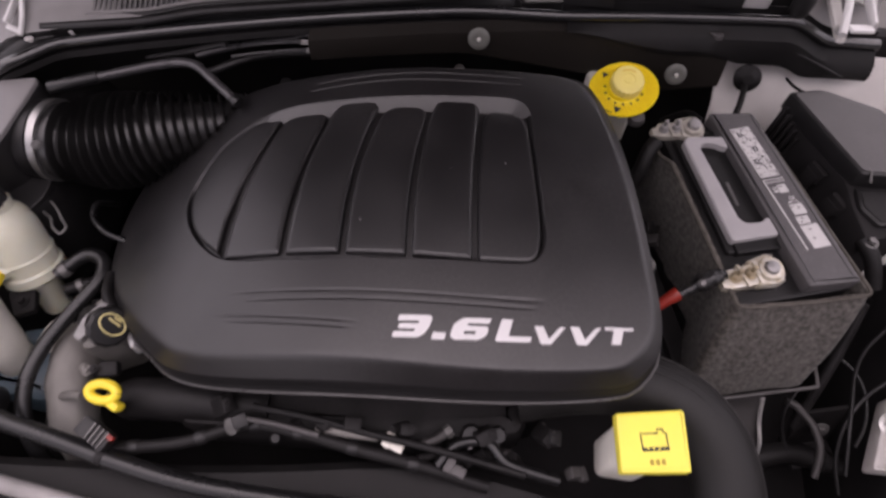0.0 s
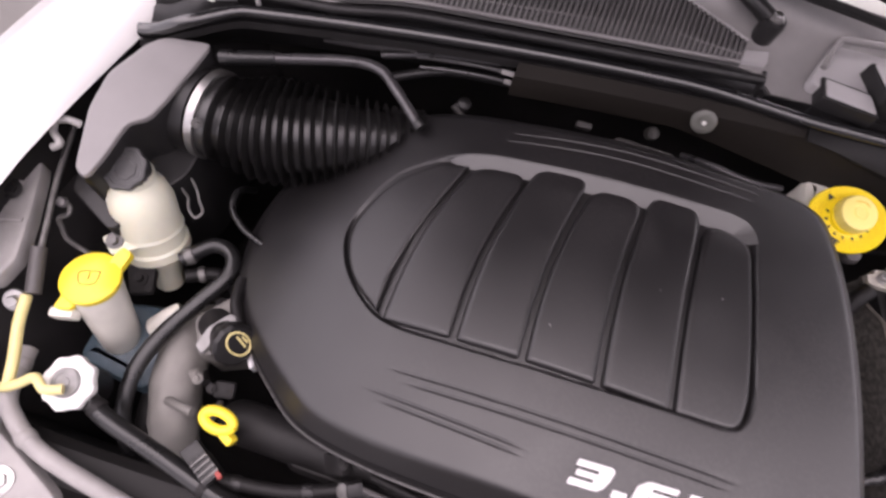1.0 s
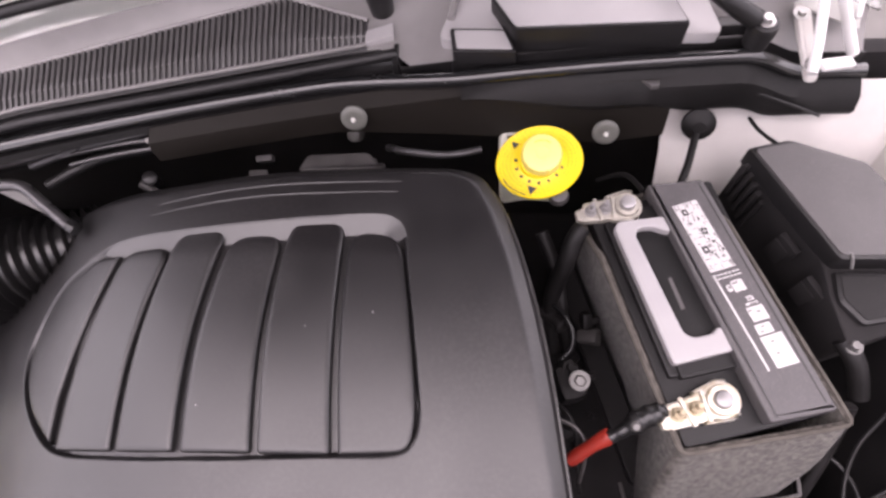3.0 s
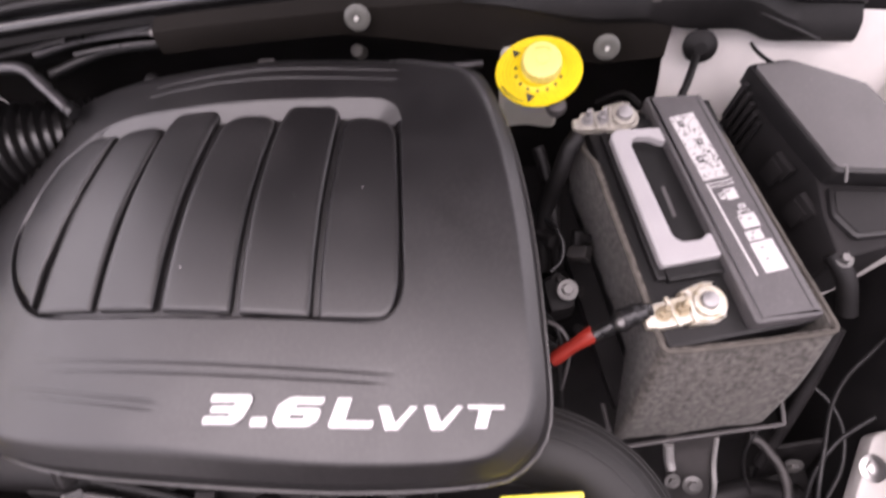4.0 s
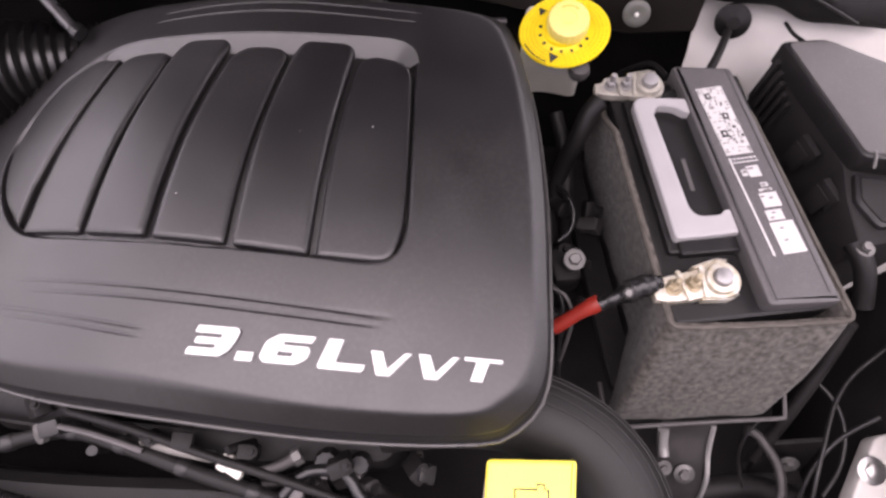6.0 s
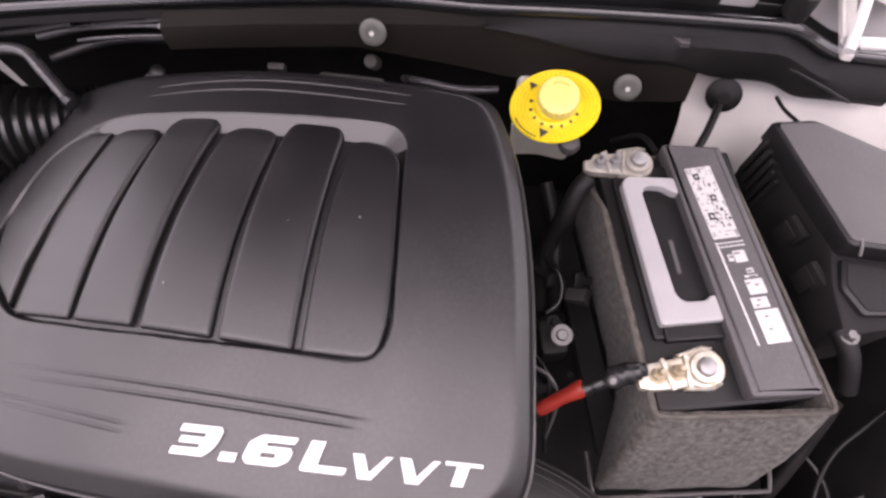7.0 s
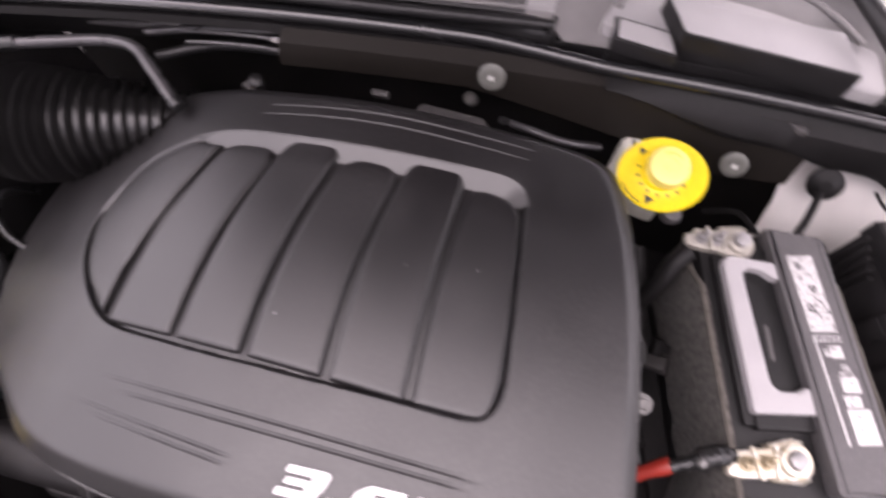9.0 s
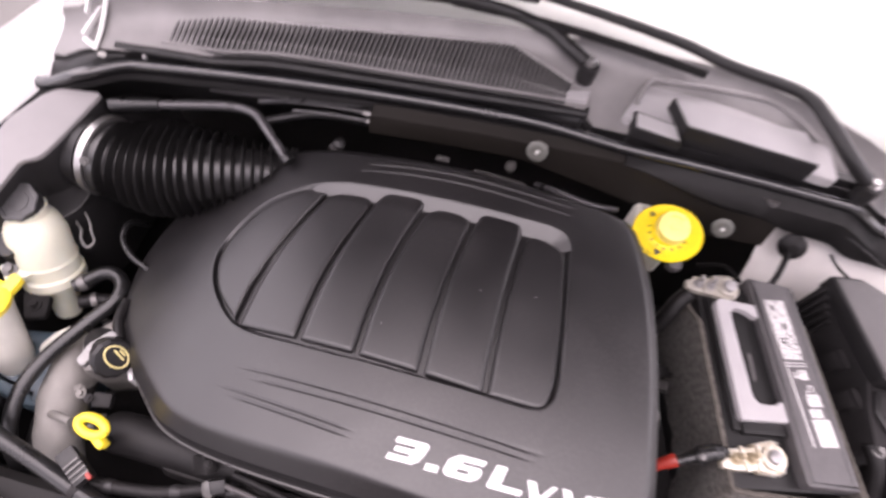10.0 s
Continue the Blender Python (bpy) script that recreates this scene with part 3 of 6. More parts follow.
def build_hinge(x, y, side, k=1.0):
    h = thing("hinge_assembly", (x, y, 0.96), "white painted steel bonnet hinge with slim arms", "hinge", "bonnet hinges")
    plate = slab(corners_rounded([(x - 0.006, y - 0.045 * k), (x + 0.006, y - 0.045 * k), (x + 0.012, y + 0.05 * k), (x - 0.005, y + 0.055 * k)], 0.005), 0.978, 0.986, 0.003)
    part("base_plate", plate, INNER, h)
    part("arm", tube([(x - 0.004, y - 0.045 * k, 0.992), (x + side * 0.006, y, 1.004), (x + side * 0.01, y + 0.06 * k, 1.03)], 0.0055 * k, 8, 4), PAINT, h)
    part("arm", box((0.0045, 0.12 * k, 0.016 * k), pose(x + side * 0.03 * k, y + 0.03 * k, 1.01, 14, 0, 6 * side), 0.0018), PAINT, h)
    part("arm", box((0.0045, 0.10 * k, 0.012 * k), pose(x + side * 0.045 * k, y + 0.05 * k, 1.035, 32, 0, -8 * side), 0.0018), PAINT, h)
    part("link", box((0.035 * k, 0.012 * k, 0.006), pose(x + side * 0.02 * k, y - 0.035 * k, 0.995, 0, 10, 15 * side), 0.002), PAINT, h)
    for d in (-0.03, 0.035):
        part("bolt", hexbolt((x, y + d * k, 0.985), 0.005 * k, 0.005), STEEL, h)


def build_wiper(name_line, tip_line, pivot):
    w = thing("wiper", pivot, "black windscreen wiper arm resting on the glass", "wiper", "windscreen wipers")
    part("arm", tube(name_line, lambda s: 0.011 - 0.005 * s, 10, 6), BLACK, w)
    part("blade", tube(tip_line, 0.006, 8, 5), RUBBER, w)
    cap = part("pivot_cap", lathe([(0.013, -0.02), (0.0145, 0.004), (0.013, 0.011), (0.0098, 0.0125), (0.0092, 0.010)], Matrix.Translation(pivot), 24), BLACK, w)
    part("pivot_nut", merge(lathe([(0.0088, 0.009), (0.0088, 0.0135), (0.0070, 0.0145)], Matrix.Translation(pivot), 24), lathe([(0.0058, 0.013), (0.0058, 0.0185), (0.0048, 0.0195)], Matrix.Translation(pivot), 6)), STEEL, cap, "bright steel pivot nut")


build_setting()
build_cowl()
build_hinge(0.486, 0.838, 1)
build_hinge(-0.575, 0.70, -1, 0.62)
build_wiper([(0.040, 0.880, 1.024), (0.012, 0.888, 1.034), (-0.031, 0.903, 1.042), (-0.12, 0.902, 1.050), (-0.246, 0.867, 1.056), (-0.36, 0.834, 1.056), (-0.44, 0.800, 1.055)], [(-0.50, 0.795, 1.058), (-0.36, 0.850, 1.064), (-0.2, 0.90, 1.064), (-0.05, 0.93, 1.06)], (0.042, 0.877, 1.02))
build_wiper([(0.43, 0.842, 1.012), (0.392, 0.853, 1.034), (0.353, 0.884, 1.050), (0.315, 0.915, 1.054), (0.217, 0.922, 1.056), (0.139, 0.935, 1.058), (0.0, 0.940, 1.060), (-0.12, 0.940, 1.062)], [(-0.16, 0.895, 1.045), (-0.034, 0.905, 1.048), (0.08, 0.907, 1.048), (0.19, 0.904, 1.046)], (0.435, 0.838, 1.005))


# ---- engine cover ----
def crown(x, y):
    """The shallow crown of the cover over a flat sheet."""
    behind = np.where(y > 0.46, 0.30, 0.20) * (y - 0.46) ** 2
    return 0.010 - behind - np.where(x > 0, 0.16 * x * x, 0.005 * (1 - np.exp(-((x / 0.13) ** 2))))


def cover_z(x, y):
    return float(0.998 - 0.95 * max(0.0, -0.03 - x) ** 2 + crown(x, y))


def outline_distance(px, py, line):
    """The signed distance to a closed outline; inside is negative."""
    best = np.full(px.shape, 1e9)
    inside = np.zeros(px.shape, bool)
    n = len(line)
    for i in range(n):
        ax, ay = line[i][0], line[i][1]
        bx, by = line[(i + 1) % n][0], line[(i + 1) % n][1]
        dx, dy = bx - ax, by - ay
        t = np.clip(((px - ax) * dx + (py - ay) * dy) / (dx * dx + dy * dy + 1e-12), 0, 1)
        best = np.minimum(best, (px - ax - t * dx) ** 2 + (py - ay - t * dy) ** 2)
        cross = ((ay > py) != (by > py)) & (px < (bx - ax) * (py - ay) / (by - ay + 1e-15) + ax)
        inside ^= cross
    d = np.sqrt(best)
    return np.where(inside, -d, d)


def groove(px, py, a, b, width):
    """How much a straight groove from a to b cuts, 0 to 1, fading at its ends."""
    dx, dy = b[0] - a[0], b[1] - a[1]
    ll = math.hypot(dx, dy)
    s = ((px - a[0]) * dx + (py - a[1]) * dy) / ll
    d = np.abs((px - a[0]) * -dy + (py - a[1]) * dx) / ll
    return (1 - smoothstep(0.3 * width, width, d)) * smoothstep(0, 0.03, s) * smoothstep(0, 0.03, ll - s)


def slope(x, y):
    """The turn about x and y, in degrees, that lays a sign on the cover's slope."""
    return math.degrees(math.atan((cover_z(x, y + 0.01) - cover_z(x, y - 0.01)) / 0.02)), -math.degrees(math.atan((cover_z(x + 0.01, y) - cover_z(x - 0.01, y)) / 0.02))


def runner_skin(outline, lift, edge=0.0047, rows=64, cols=22):
    """One raised runner: a crowned skin over its outline, with rounded edges and a short wall."""
    ys = [p.y for p in outline]
    y0, y1 = min(ys) + 2e-4, max(ys) - 2e-4
    n = len(outline)
    grid = []
    for k in range(rows):
        y = y0 + (y1 - y0) * 0.5 * (1 - math.cos(math.pi * k / (rows - 1)))
        cut = []
        for i in range(n):
            a, b = outline[i], outline[(i + 1) % n]
            if (a.y > y) != (b.y > y):
                cut.append(a.x + (b.x - a.x) * (y - a.y) / (b.y - a.y))
        grid.append([(min(cut) + (max(cut) - min(cut)) * 0.5 * (1 - math.cos(math.pi * j / (cols - 1))), y) for j in range(cols)])
    g = np.array(grid)
    X, Y = g[..., 0], g[..., 1]
    inner = np.clip(-outline_distance(X, Y, [(p.x, p.y) for p in outline]) / edge, 0, 1)
    Z = 0.998 - 0.95 * np.maximum(0, -0.03 - X) ** 2 + crown(X, Y) + lift - 0.0035 * smoothstep(0.59, 0.63, Y) - edge * (1 - np.sqrt(1 - (1 - inner) ** 2))
    bm = bmesh.new()
    v = [[bm.verts.new((X[i, j], Y[i, j], Z[i, j])) for j in range(cols)] for i in range(rows)]
    for a, b in zip(v, v[1:]):
        for j in range(cols - 1):
            bm.faces.new((a[j], a[j + 1], b[j + 1], b[j]))
    rim = v[0] + [r[-1] for r in v[1:-1]] + v[-1][::-1] + [r[0] for r in v[-2:0:-1]]
    foot = [bm.verts.new(p.co - Vector((0, 0, 0.009))) for p in rim]
    for k in range(len(rim)):
        q = (k + 1) % len(rim)
        bm.faces.new((rim[k], rim[q], foot[q], foot[k]))
    return bm


def build_engine_cover():
    cover = thing("engine_cover", (-0.1, 0.48, 0.93), "textured black plastic engine cover with raised runners and white lettering", "engine cover")
    lip = spline([(0.19, 0.297), (0.224, 0.316), (0.240, 0.352), (0.231, 0.43), (0.216, 0.52), (0.195, 0.605), (0.172, 0.665), (0.148, 0.690), (0.09, 0.695), (-0.04, 0.690), (-0.16, 0.684), (-0.255, 0.682), (-0.325, 0.670),
                  (-0.40, 0.632), (-0.448, 0.56), (-0.462, 0.475), (-0.437, 0.40), (-0.388, 0.345), (-0.338, 0.307), (-0.285, 0.279), (-0.20, 0.269), (-0.06, 0.272), (0.08, 0.280)], 10, True)
    pocket = spline([(-0.247, 0.400), (-0.300, 0.437), (-0.326, 0.482), (-0.324, 0.525), (-0.299, 0.577), (-0.250, 0.608), (-0.210, 0.619), (-0.136, 0.622), (-0.063, 0.626), (0.007, 0.632), (0.062, 0.635), (0.085, 0.621),
                     (0.094, 0.575), (0.106, 0.50), (0.113, 0.445), (0.105, 0.419), (0.085, 0.410), (0.039, 0.407), (-0.03, 0.402), (-0.103, 0.398), (-0.17, 0.396)], 6, True)
    pocket = [(p.x, p.y) for p in pocket]
    centre = np.array((-0.11, 0.485))
    na, nr = 640, 250
    pts = np.array([(p.x, p.y) for p in lip])
    ang = np.unwrap(np.arctan2(pts[:, 1] - centre[1], pts[:, 0] - centre[0]))
    rad = np.hypot(pts[:, 0] - centre[0], pts[:, 1] - centre[1])
    order = np.argsort(ang)
    want = np.linspace(ang.min(), ang.min() + 2 * np.pi, na, endpoint=False)
    ang2, rad2 = ang[order], rad[order]
    reach = np.interp(want, np.r_[ang2, ang2[0] + 2 * np.pi], np.r_[rad2, rad2[0]])
    share = np.linspace(0, 1, nr) ** 0.85
    R = share[:, None] * (reach - 0.004)[None, :]
    X, Y = centre[0] + R * np.cos(want), centre[1] + R * np.sin(want)
    Z = 0.998 - 0.95 * np.maximum(0, -0.03 - X) ** 2 + crown(X, Y)
    # rolled shoulder, a little further in at the front
    edge = reach[None, :] - R
    front = smoothstep(0.40, 0.30, Y)
    w = 0.016 + 0.006 * front
    over = (w - edge) / 0.0016
    Z -= (0.75 + 0.45 * front) * 0.0016 * np.where(over > 20, over, np.log1p(np.exp(np.minimum(over, 20))))
    # the pocket round the runners
    d = outline_distance(X, Y, pocket)
    shallow = 1 - 0.88 * smoothstep(0.46, 0.55, Y) * smoothstep(-0.228, -0.262, X)
    Z -= 0.009 * shallow * (1 - smoothstep(-0.004, 0.0, d + 0.0015))
    for a, b in (((-0.228, 0.358), (0.122, 0.3715)), ((-0.206, 0.3495), (0.112, 0.3632)), ((-0.242, 0.334), (-0.068, 0.3305)), ((-0.226, 0.327), (-0.070, 0.324))):
        Z -= 0.0009 * groove(X, Y, a, b, 0.0018)
    verts = [tuple(v) for v in np.stack([X, Y, Z], -1).reshape(-1, 3)]
    faces = []
    for i in range(nr - 1):
        if i == 0:
            continue
        for k in range(na):
            q = (k + 1) % na
            faces.append((i * na + k, i * na + q, (i + 1) * na + q, (i + 1) * na + k))
    faces.append(tuple(range(na, 2 * na)))
    # side wall and rolled lower lip
    last = (nr - 1) * na
    top_faces = len(faces)
    for off, dz in ((-0.0008, -0.004), (0.0, -0.010), (0.0008, -0.026), (0.003, -0.029), (0.0045, -0.031), (0.0035, -0.0335), (-0.002, -0.0335)):
        start = len(verts)
        for k in range(na):
            r = reach[k] - 0.002 + off
            x, y = centre[0] + r * math.cos(want[k]), centre[1] + r * math.sin(want[k])
            drop = Z[-1, k] + dz
            verts.append((x, y, drop))
        for k in range(na):
            q = (k + 1) % na
            faces.append((last + k, last + q, start + q, start + k))
        last = start
    me = bpy.data.meshes.new("cover_body")
    at = BASE[cover]
    me.from_pydata([(x - at.x, y - at.y, z - at.z) for x, y, z in verts], [], faces)
    me.shade_smooth()
    me.set_sharp_from_angle(angle=radians(50))
    me.materials.append(COVER)
    me.materials.append(SKIRT)
    for poly in me.polygons:
        if poly.index >= top_faces:
            poly.material_index = 1
    body = new("body", me)
    body.parent = cover
    BASE[body] = at
    edge_line = [(centre[0] + (reach[k] + 0.0025) * math.cos(want[k]), centre[1] + (reach[k] + 0.0025) * math.sin(want[k]), Z[-1, k] - 0.031) for k in range(0, na, 4)]
    # greyer tube paints the thin highlight along the lower lip
    part("lip_edge", tube(edge_line + edge_line[:1], 0.0019, 8, 1, False), LIPM, cover, "lower lip, coloured lighter for its highlight")
    for a, b in (((-0.188, 0.6545), (0.078, 0.672)), ((-0.194, 0.6425), (0.075, 0.660))):
        plan = [(a[0] + (b[0] - a[0]) * k / 12, a[1] + (b[1] - a[1]) * k / 12 + 0.003 * math.sin(math.pi * k / 12)) for k in range(13)]
        line = [(x, y, cover_z(x, y) - 0.0002) for x, y in plan]
        part("raised_line", tube(line, lambda q: 0.0003 + 0.0012 * math.sin(math.pi * q) ** 0.4, 8, 3), COVER, cover)
    # grey band along the pocket's back
    band = [(-0.274, 0.5955), (-0.250, 0.6085), (-0.210, 0.6185), (-0.136, 0.6215), (-0.063, 0.6255), (0.007, 0.6315), (0.060, 0.6342), (0.079, 0.626), (0.0875, 0.611)]
    rows = []
    up = spline([(x, y, 0) for x, y in band], 6)
    for k, p in enumerate(up):
        z = cover_z(p.x, p.y)
        t = (up[min(k + 1, len(up) - 1)] - up[max(k - 1, 0)]).normalized()
        nrm = Vector((t.y, -t.x, 0))
        wdt = 0.021 * min(1, (k + 0.5) / 11)
        rows.append([p - nrm * 0.0012 + Vector((0, 0, z - 0.0006)), p + Vector((0, 0, z + 0.0003)), p + nrm * wdt * 0.35 + Vector((0, 0, z - 0.0028)), p + nrm * wdt + Vector((0, 0, z - 0.0075))])
    part("trim_band", sheet(rows, 0.0008), BAND, cover, "satin grey trim band")
    # the runners
    fx = [-0.249, -0.172, -0.104, -0.031, 0.039]
    bx = [-0.220, -0.153, -0.091, -0.031, 0.029]
    bend = [0.012, 0.0105, 0.010, 0.0075, 0.0045]
    ends = [0.600, 0.604, 0.6205, 0.6115, 0.629, 0.618]
    g = 0.0032
    lefts = [(-0.252, 0.4085), (-0.297, 0.442), (-0.3205, 0.484), (-0.3185, 0.524), (-0.2945, 0.5695), (-0.251, 0.6005)]
    for i in range(6):
        if i == 0:
            line = spline([(*p, 0) for p in lefts], 5)
            pts = [Vector(p[:2]) for p in line] + [Vector((bx[0] - g, ends[0])), Vector((-0.2385, 0.55)), Vector((-0.2500, 0.50)), Vector((-0.2565, 0.455)), Vector((fx[0] - g - 0.003, 0.413))]
        else:
            y0 = 0.4005 + 0.0085 * i / 5 + 0.0012
            a, b = (fx[i - 1] + g, y0), (bx[i - 1] + g, ends[i])
            bow = lambda p, q, t, d: (p[0] + (q[0] - p[0]) * t - d * math.sin(math.pi * t), p[1] + (q[1] - p[1]) * t)
            mid = [bow(a, b, t, bend[i - 1]) for t in (0.25, 0.5, 0.75)]
            if i < 5:
                c, e = (bx[i] - g, ends[i] + 0.001), (fx[i] - g, y0 + 0.0015)
                down = [bow(e, c, t, bend[i]) for t in (0.75, 0.5, 0.25)]
                r = [0.004, 0.02, 0.02, 0.02, 0.021, 0.021, 0.02, 0.02, 0.02, 0.004]
                pts = corners_rounded([a, *mid, b, c, *down, e], r, 6)
            else:
                pts = corners_rounded([a, *mid, b, (0.082, 0.613), (0.101, 0.50), (0.1075, 0.445), (0.104, 0.4145)], [0.004, 0.02, 0.02, 0.02, 0.021, 0.022, 0.02, 0.02, 0.022], 6)
        high = 0.998 - ({0: 0.0008, 2: 0.0004, 4: 0.0004}.get(i, 0.0022))
        part("runner", runner_skin(pts, high - 0.998), RUNNER, cover, angle=60)
    for x, y in ((0.001, 0.520), (0.062, 0.535), (-0.090, 0.447)):
        part("dust_speck", lathe([(0.0006, -0.001), (0.0005, 0.0003), (0.0002, 0.0005)], Matrix.Translation((x, y, cover_z(x, y) - 0.0006)), 8), LABEL, cover)
    # lettering
    tilt = math.degrees(math.atan2(0.020, 0.223))
    three = [(0, 0), (26, 0), (31, 4), (33.5, 11), (34, 20), (31, 23), (0, 23), (0, 17.2), (22, 17.2), (22, 14.2), (3, 14.2), (3, 9.0), (20.5, 9.0), (20.5, 6), (0, 6)]
    six = [(5, 0), (17.9, 0), (17.9, 6.0), (12.5, 6.0), (12.5, 9.4), (24, 9.4), (24, 6.0), (18, 6.0), (18, 0), (29, 0), (36, 5), (36, 12), (33, 14.4), (14, 14.4), (14, 17.2), (34.5, 17.2), (36.5, 22.6), (8, 22.6), (0, 16), (0, 4)]
    ell = [(0, 2), (2, 0), (33.5, 0), (35, 1.5), (35, 5.6), (12.3, 5.6), (11.6, 23), (0.5, 23)]
    vee = [(0, 0), (-5.8, 18), (3, 18), (8, 5.2), (20, 18), (25.5, 18), (10, 0)]
    tee = [(0, 0), (3.9, 14.7), (-5.1, 14.7), (-5.2, 17.5), (23.4, 17.5), (23.3, 14.7), (13.4, 14.7), (9.2, 0)]
    dot = [(0, 0), (13, 0), (13, 7), (0, 7)]
    soft6 = [0.002] + [0.00002] + [0.0004] * 5 + [0.00002] * 2 + [0.003, 0.003, 0.002] + [0.0008] * 4 + [0.003, 0.003, 0.002, 0.002]
    base = Vector((-0.036, 0.3163))
    along = Vector((math.cos(math.radians(tilt)), math.sin(math.radians(tilt))))
    for u, v, lean, shape, r in ((0.8, 0.2, 0.30, three, 1.3), (39.8, -1.3, 0.22, dot, 1.0), (57.0, -1.2, 0.30, six, 1.0), (102.2, -1.9, 0.30, ell, 1.0), (147.6, -3.0, 0.0, vee, 0.5), (183.4, -2.4, 0.0, vee, 0.5), (217.4, -0.8, 0.0, tee, 0.5)):
        at = base + along * (0.001 * u) + Vector((-along.y, along.x)) * (0.001 * v)
        mid = at + along * 0.012 + Vector((0, 0.01))
        m = pose(at.x, at.y, cover_z(mid.x, mid.y) - 0.0002, *slope(mid.x, mid.y), tilt)
        outline = [(0.001 * (a + lean * b), 0.001 * b) for a, b in shape]
        part("letter", slab(corners_rounded(outline, soft6 if shape is six else 0.001 * r, 4), 0.0, 0.0026, 0.0003, m), WHITE, cover, "raised white character" if shape is not dot else "raised white point")
    return cover


build_engine_cover()


# ---- battery and what sits on it ----
BAT = pose(0.372, 0.568, 0.0, 0, 0, 18.5)


def bat(u, v, z=0.0):
    return BAT @ Vector((u, v, z))


def bat_slab(pts, low, high, bevel=0.002):
    return slab(pts, low, high, bevel, BAT)


def build_battery():
    b = thing("car_battery", bat(0, 0, 0.73), "black car battery with grey carry handle and printed label", "battery")
    part("case", bat_slab(corners_rounded([(-0.060, -0.122), (0.082, -0.128), (0.078, 0.134), (-0.062, 0.134)], 0.006), 0.73, 0.905, 0.003), BATCASE, b)
    part("lid_block", bat_slab(corners_rounded([(-0.050, -0.056), (0.024, -0.060), (0.014, 0.124), (-0.052, 0.118)], 0.004), 0.90, 0.9115, 0.003), BATCASE, b)
    part("ridge", bat_slab(corners_rounded([(0.018, -0.121), (0.082, -0.127), (0.061, 0.130), (0.003, 0.142)], 0.005), 0.90, 0.925, 0.004), RIDGE, b, "dusty raised ridge")
    part("ridge_line", merge(*[box((0.0009, 0.246, 0.0006), BAT @ pose(x, 0.005, 0.9252, 0, 0, a), 0) for x, a in ((0.018, 3.6), (0.064, 4.4))]), INK, b)
    # handle: a flat bracket with two short arms
    hd = [(-0.044, -0.046), (0.0235, -0.049), (0.0205, -0.024), (0.009, -0.023), (0.004, -0.0275), (-0.016, -0.026), (-0.0225, -0.018), (-0.0285, 0.092), (-0.022, 0.098), (-0.007, 0.0945), (0.002, 0.086), (0.0105, 0.084), (0.009, 0.1025), (-0.040, 0.112), (-0.0468, 0.105)]
    part("handle", slab(corners_rounded(hd, 0.005, 4), 0.908, 0.9225, 0.0025, BAT, under=False), HANDLE, b, "light grey plastic carry handle")
    part("handle_base", bat_slab(corners_rounded([(-0.040, -0.060), (0.024, -0.064), (0.024, -0.047), (-0.040, -0.044)], 0.003), 0.90, 0.9150, 0.002), BATCASE, b)
    part("handle_rivet", lathe([(0.0022, 0.0), (0.0022, 0.0012), (0.0012, 0.0018)], BAT @ pose(0.012, -0.0635, 0.910, 70, 0, 0), 12), INK, b)
    # label: a printed rear field and loose white fields in front of it
    edge = lambda v: 0.0452 - 0.098 * v - 0.004

    def field(v0, v1, u0, u1, name, m, parent, low=0.9245, high=0.9256, label=""):
        return part(name, bat_slab([(edge(v0) + u0, v0), (edge(v0) + u1, v0), (edge(v1) + u1, v1), (edge(v1) + u0, v1)], low, high, 0.0001), m, parent, label)

    lab = field(0.030, 0.109, -0.0125, 0.0135, "label", LABEL, b, label="worn white printed label")
    rnd = random.Random(4)
    for row in range(22):
        v = 0.1075 - 0.0035 * row
        u = -0.0120
        while u < 0.0125:
            w = rnd.choice((0.0008, 0.0012, 0.0018, 0.0030))
            if rnd.random() < 0.42:
                field(v - rnd.choice((0.0009, 0.0013, 0.0030)), v, u, min(u + w, 0.0130), "print_block", rnd.choice((INK, GREYINK, GREYINK)), lab, 0.9255, 0.9260)
            u += w + rnd.uniform(0.0005, 0.0014)
    for v0, u0, size in ((0.095, -0.007, 0.0070), (0.070, 0.001, 0.0072), (0.050, -0.008, 0.0080)):
        field(v0, v0 + size, u0, u0 + 0.8 * size, "print_block", INK, lab, 0.9255, 0.9261)
        field(v0 + 0.3 * size, v0 + 0.7 * size, u0 + 0.25 * size, u0 + 0.55 * size, "print_block", LABEL, lab, 0.9255, 0.9263)
    for v0 in (0.0245, 0.0205):
        for k in range(7):
            field(v0, v0 + 0.0014, -0.0125 + 0.0040 * k, -0.0095 + 0.0040 * k, "label_patch", LABEL, b)
    low = field(-0.0765, 0.0265, -0.0125, -0.0105, "label", LABEL, b, label="worn white printed label strip")
    for v0, v1, u0, u1 in ((0.004, 0.016, 0.000, 0.0115), (0.006, 0.013, -0.006, -0.001), (-0.012, -0.0095, 0.002, 0.014), (-0.0075, -0.003, 0.006, 0.0125), (-0.029, -0.014, 0.000, 0.0165), (-0.0425, -0.032, -0.002, 0.0135), (-0.0765, -0.0445, -0.003, 0.0190)):
        patch = field(v0, v1, u0, u1, "label_patch", LABEL, b)
        for k in range(2):
            c, e = rnd.uniform(u0, u1 - 0.004), rnd.uniform(v0 + 0.0005, v1 - 0.003)
            field(e, e + 0.0018, c, c + 0.0035, "print_block", GREYINK, patch, 0.9255, 0.9260)
    part("embossed_bar", bat_slab([(-0.012, 0.005), (-0.008, 0.005), (-0.008, 0.040), (-0.012, 0.040)], 0.9115, 0.9119, 0.0001), GREYPL, b)
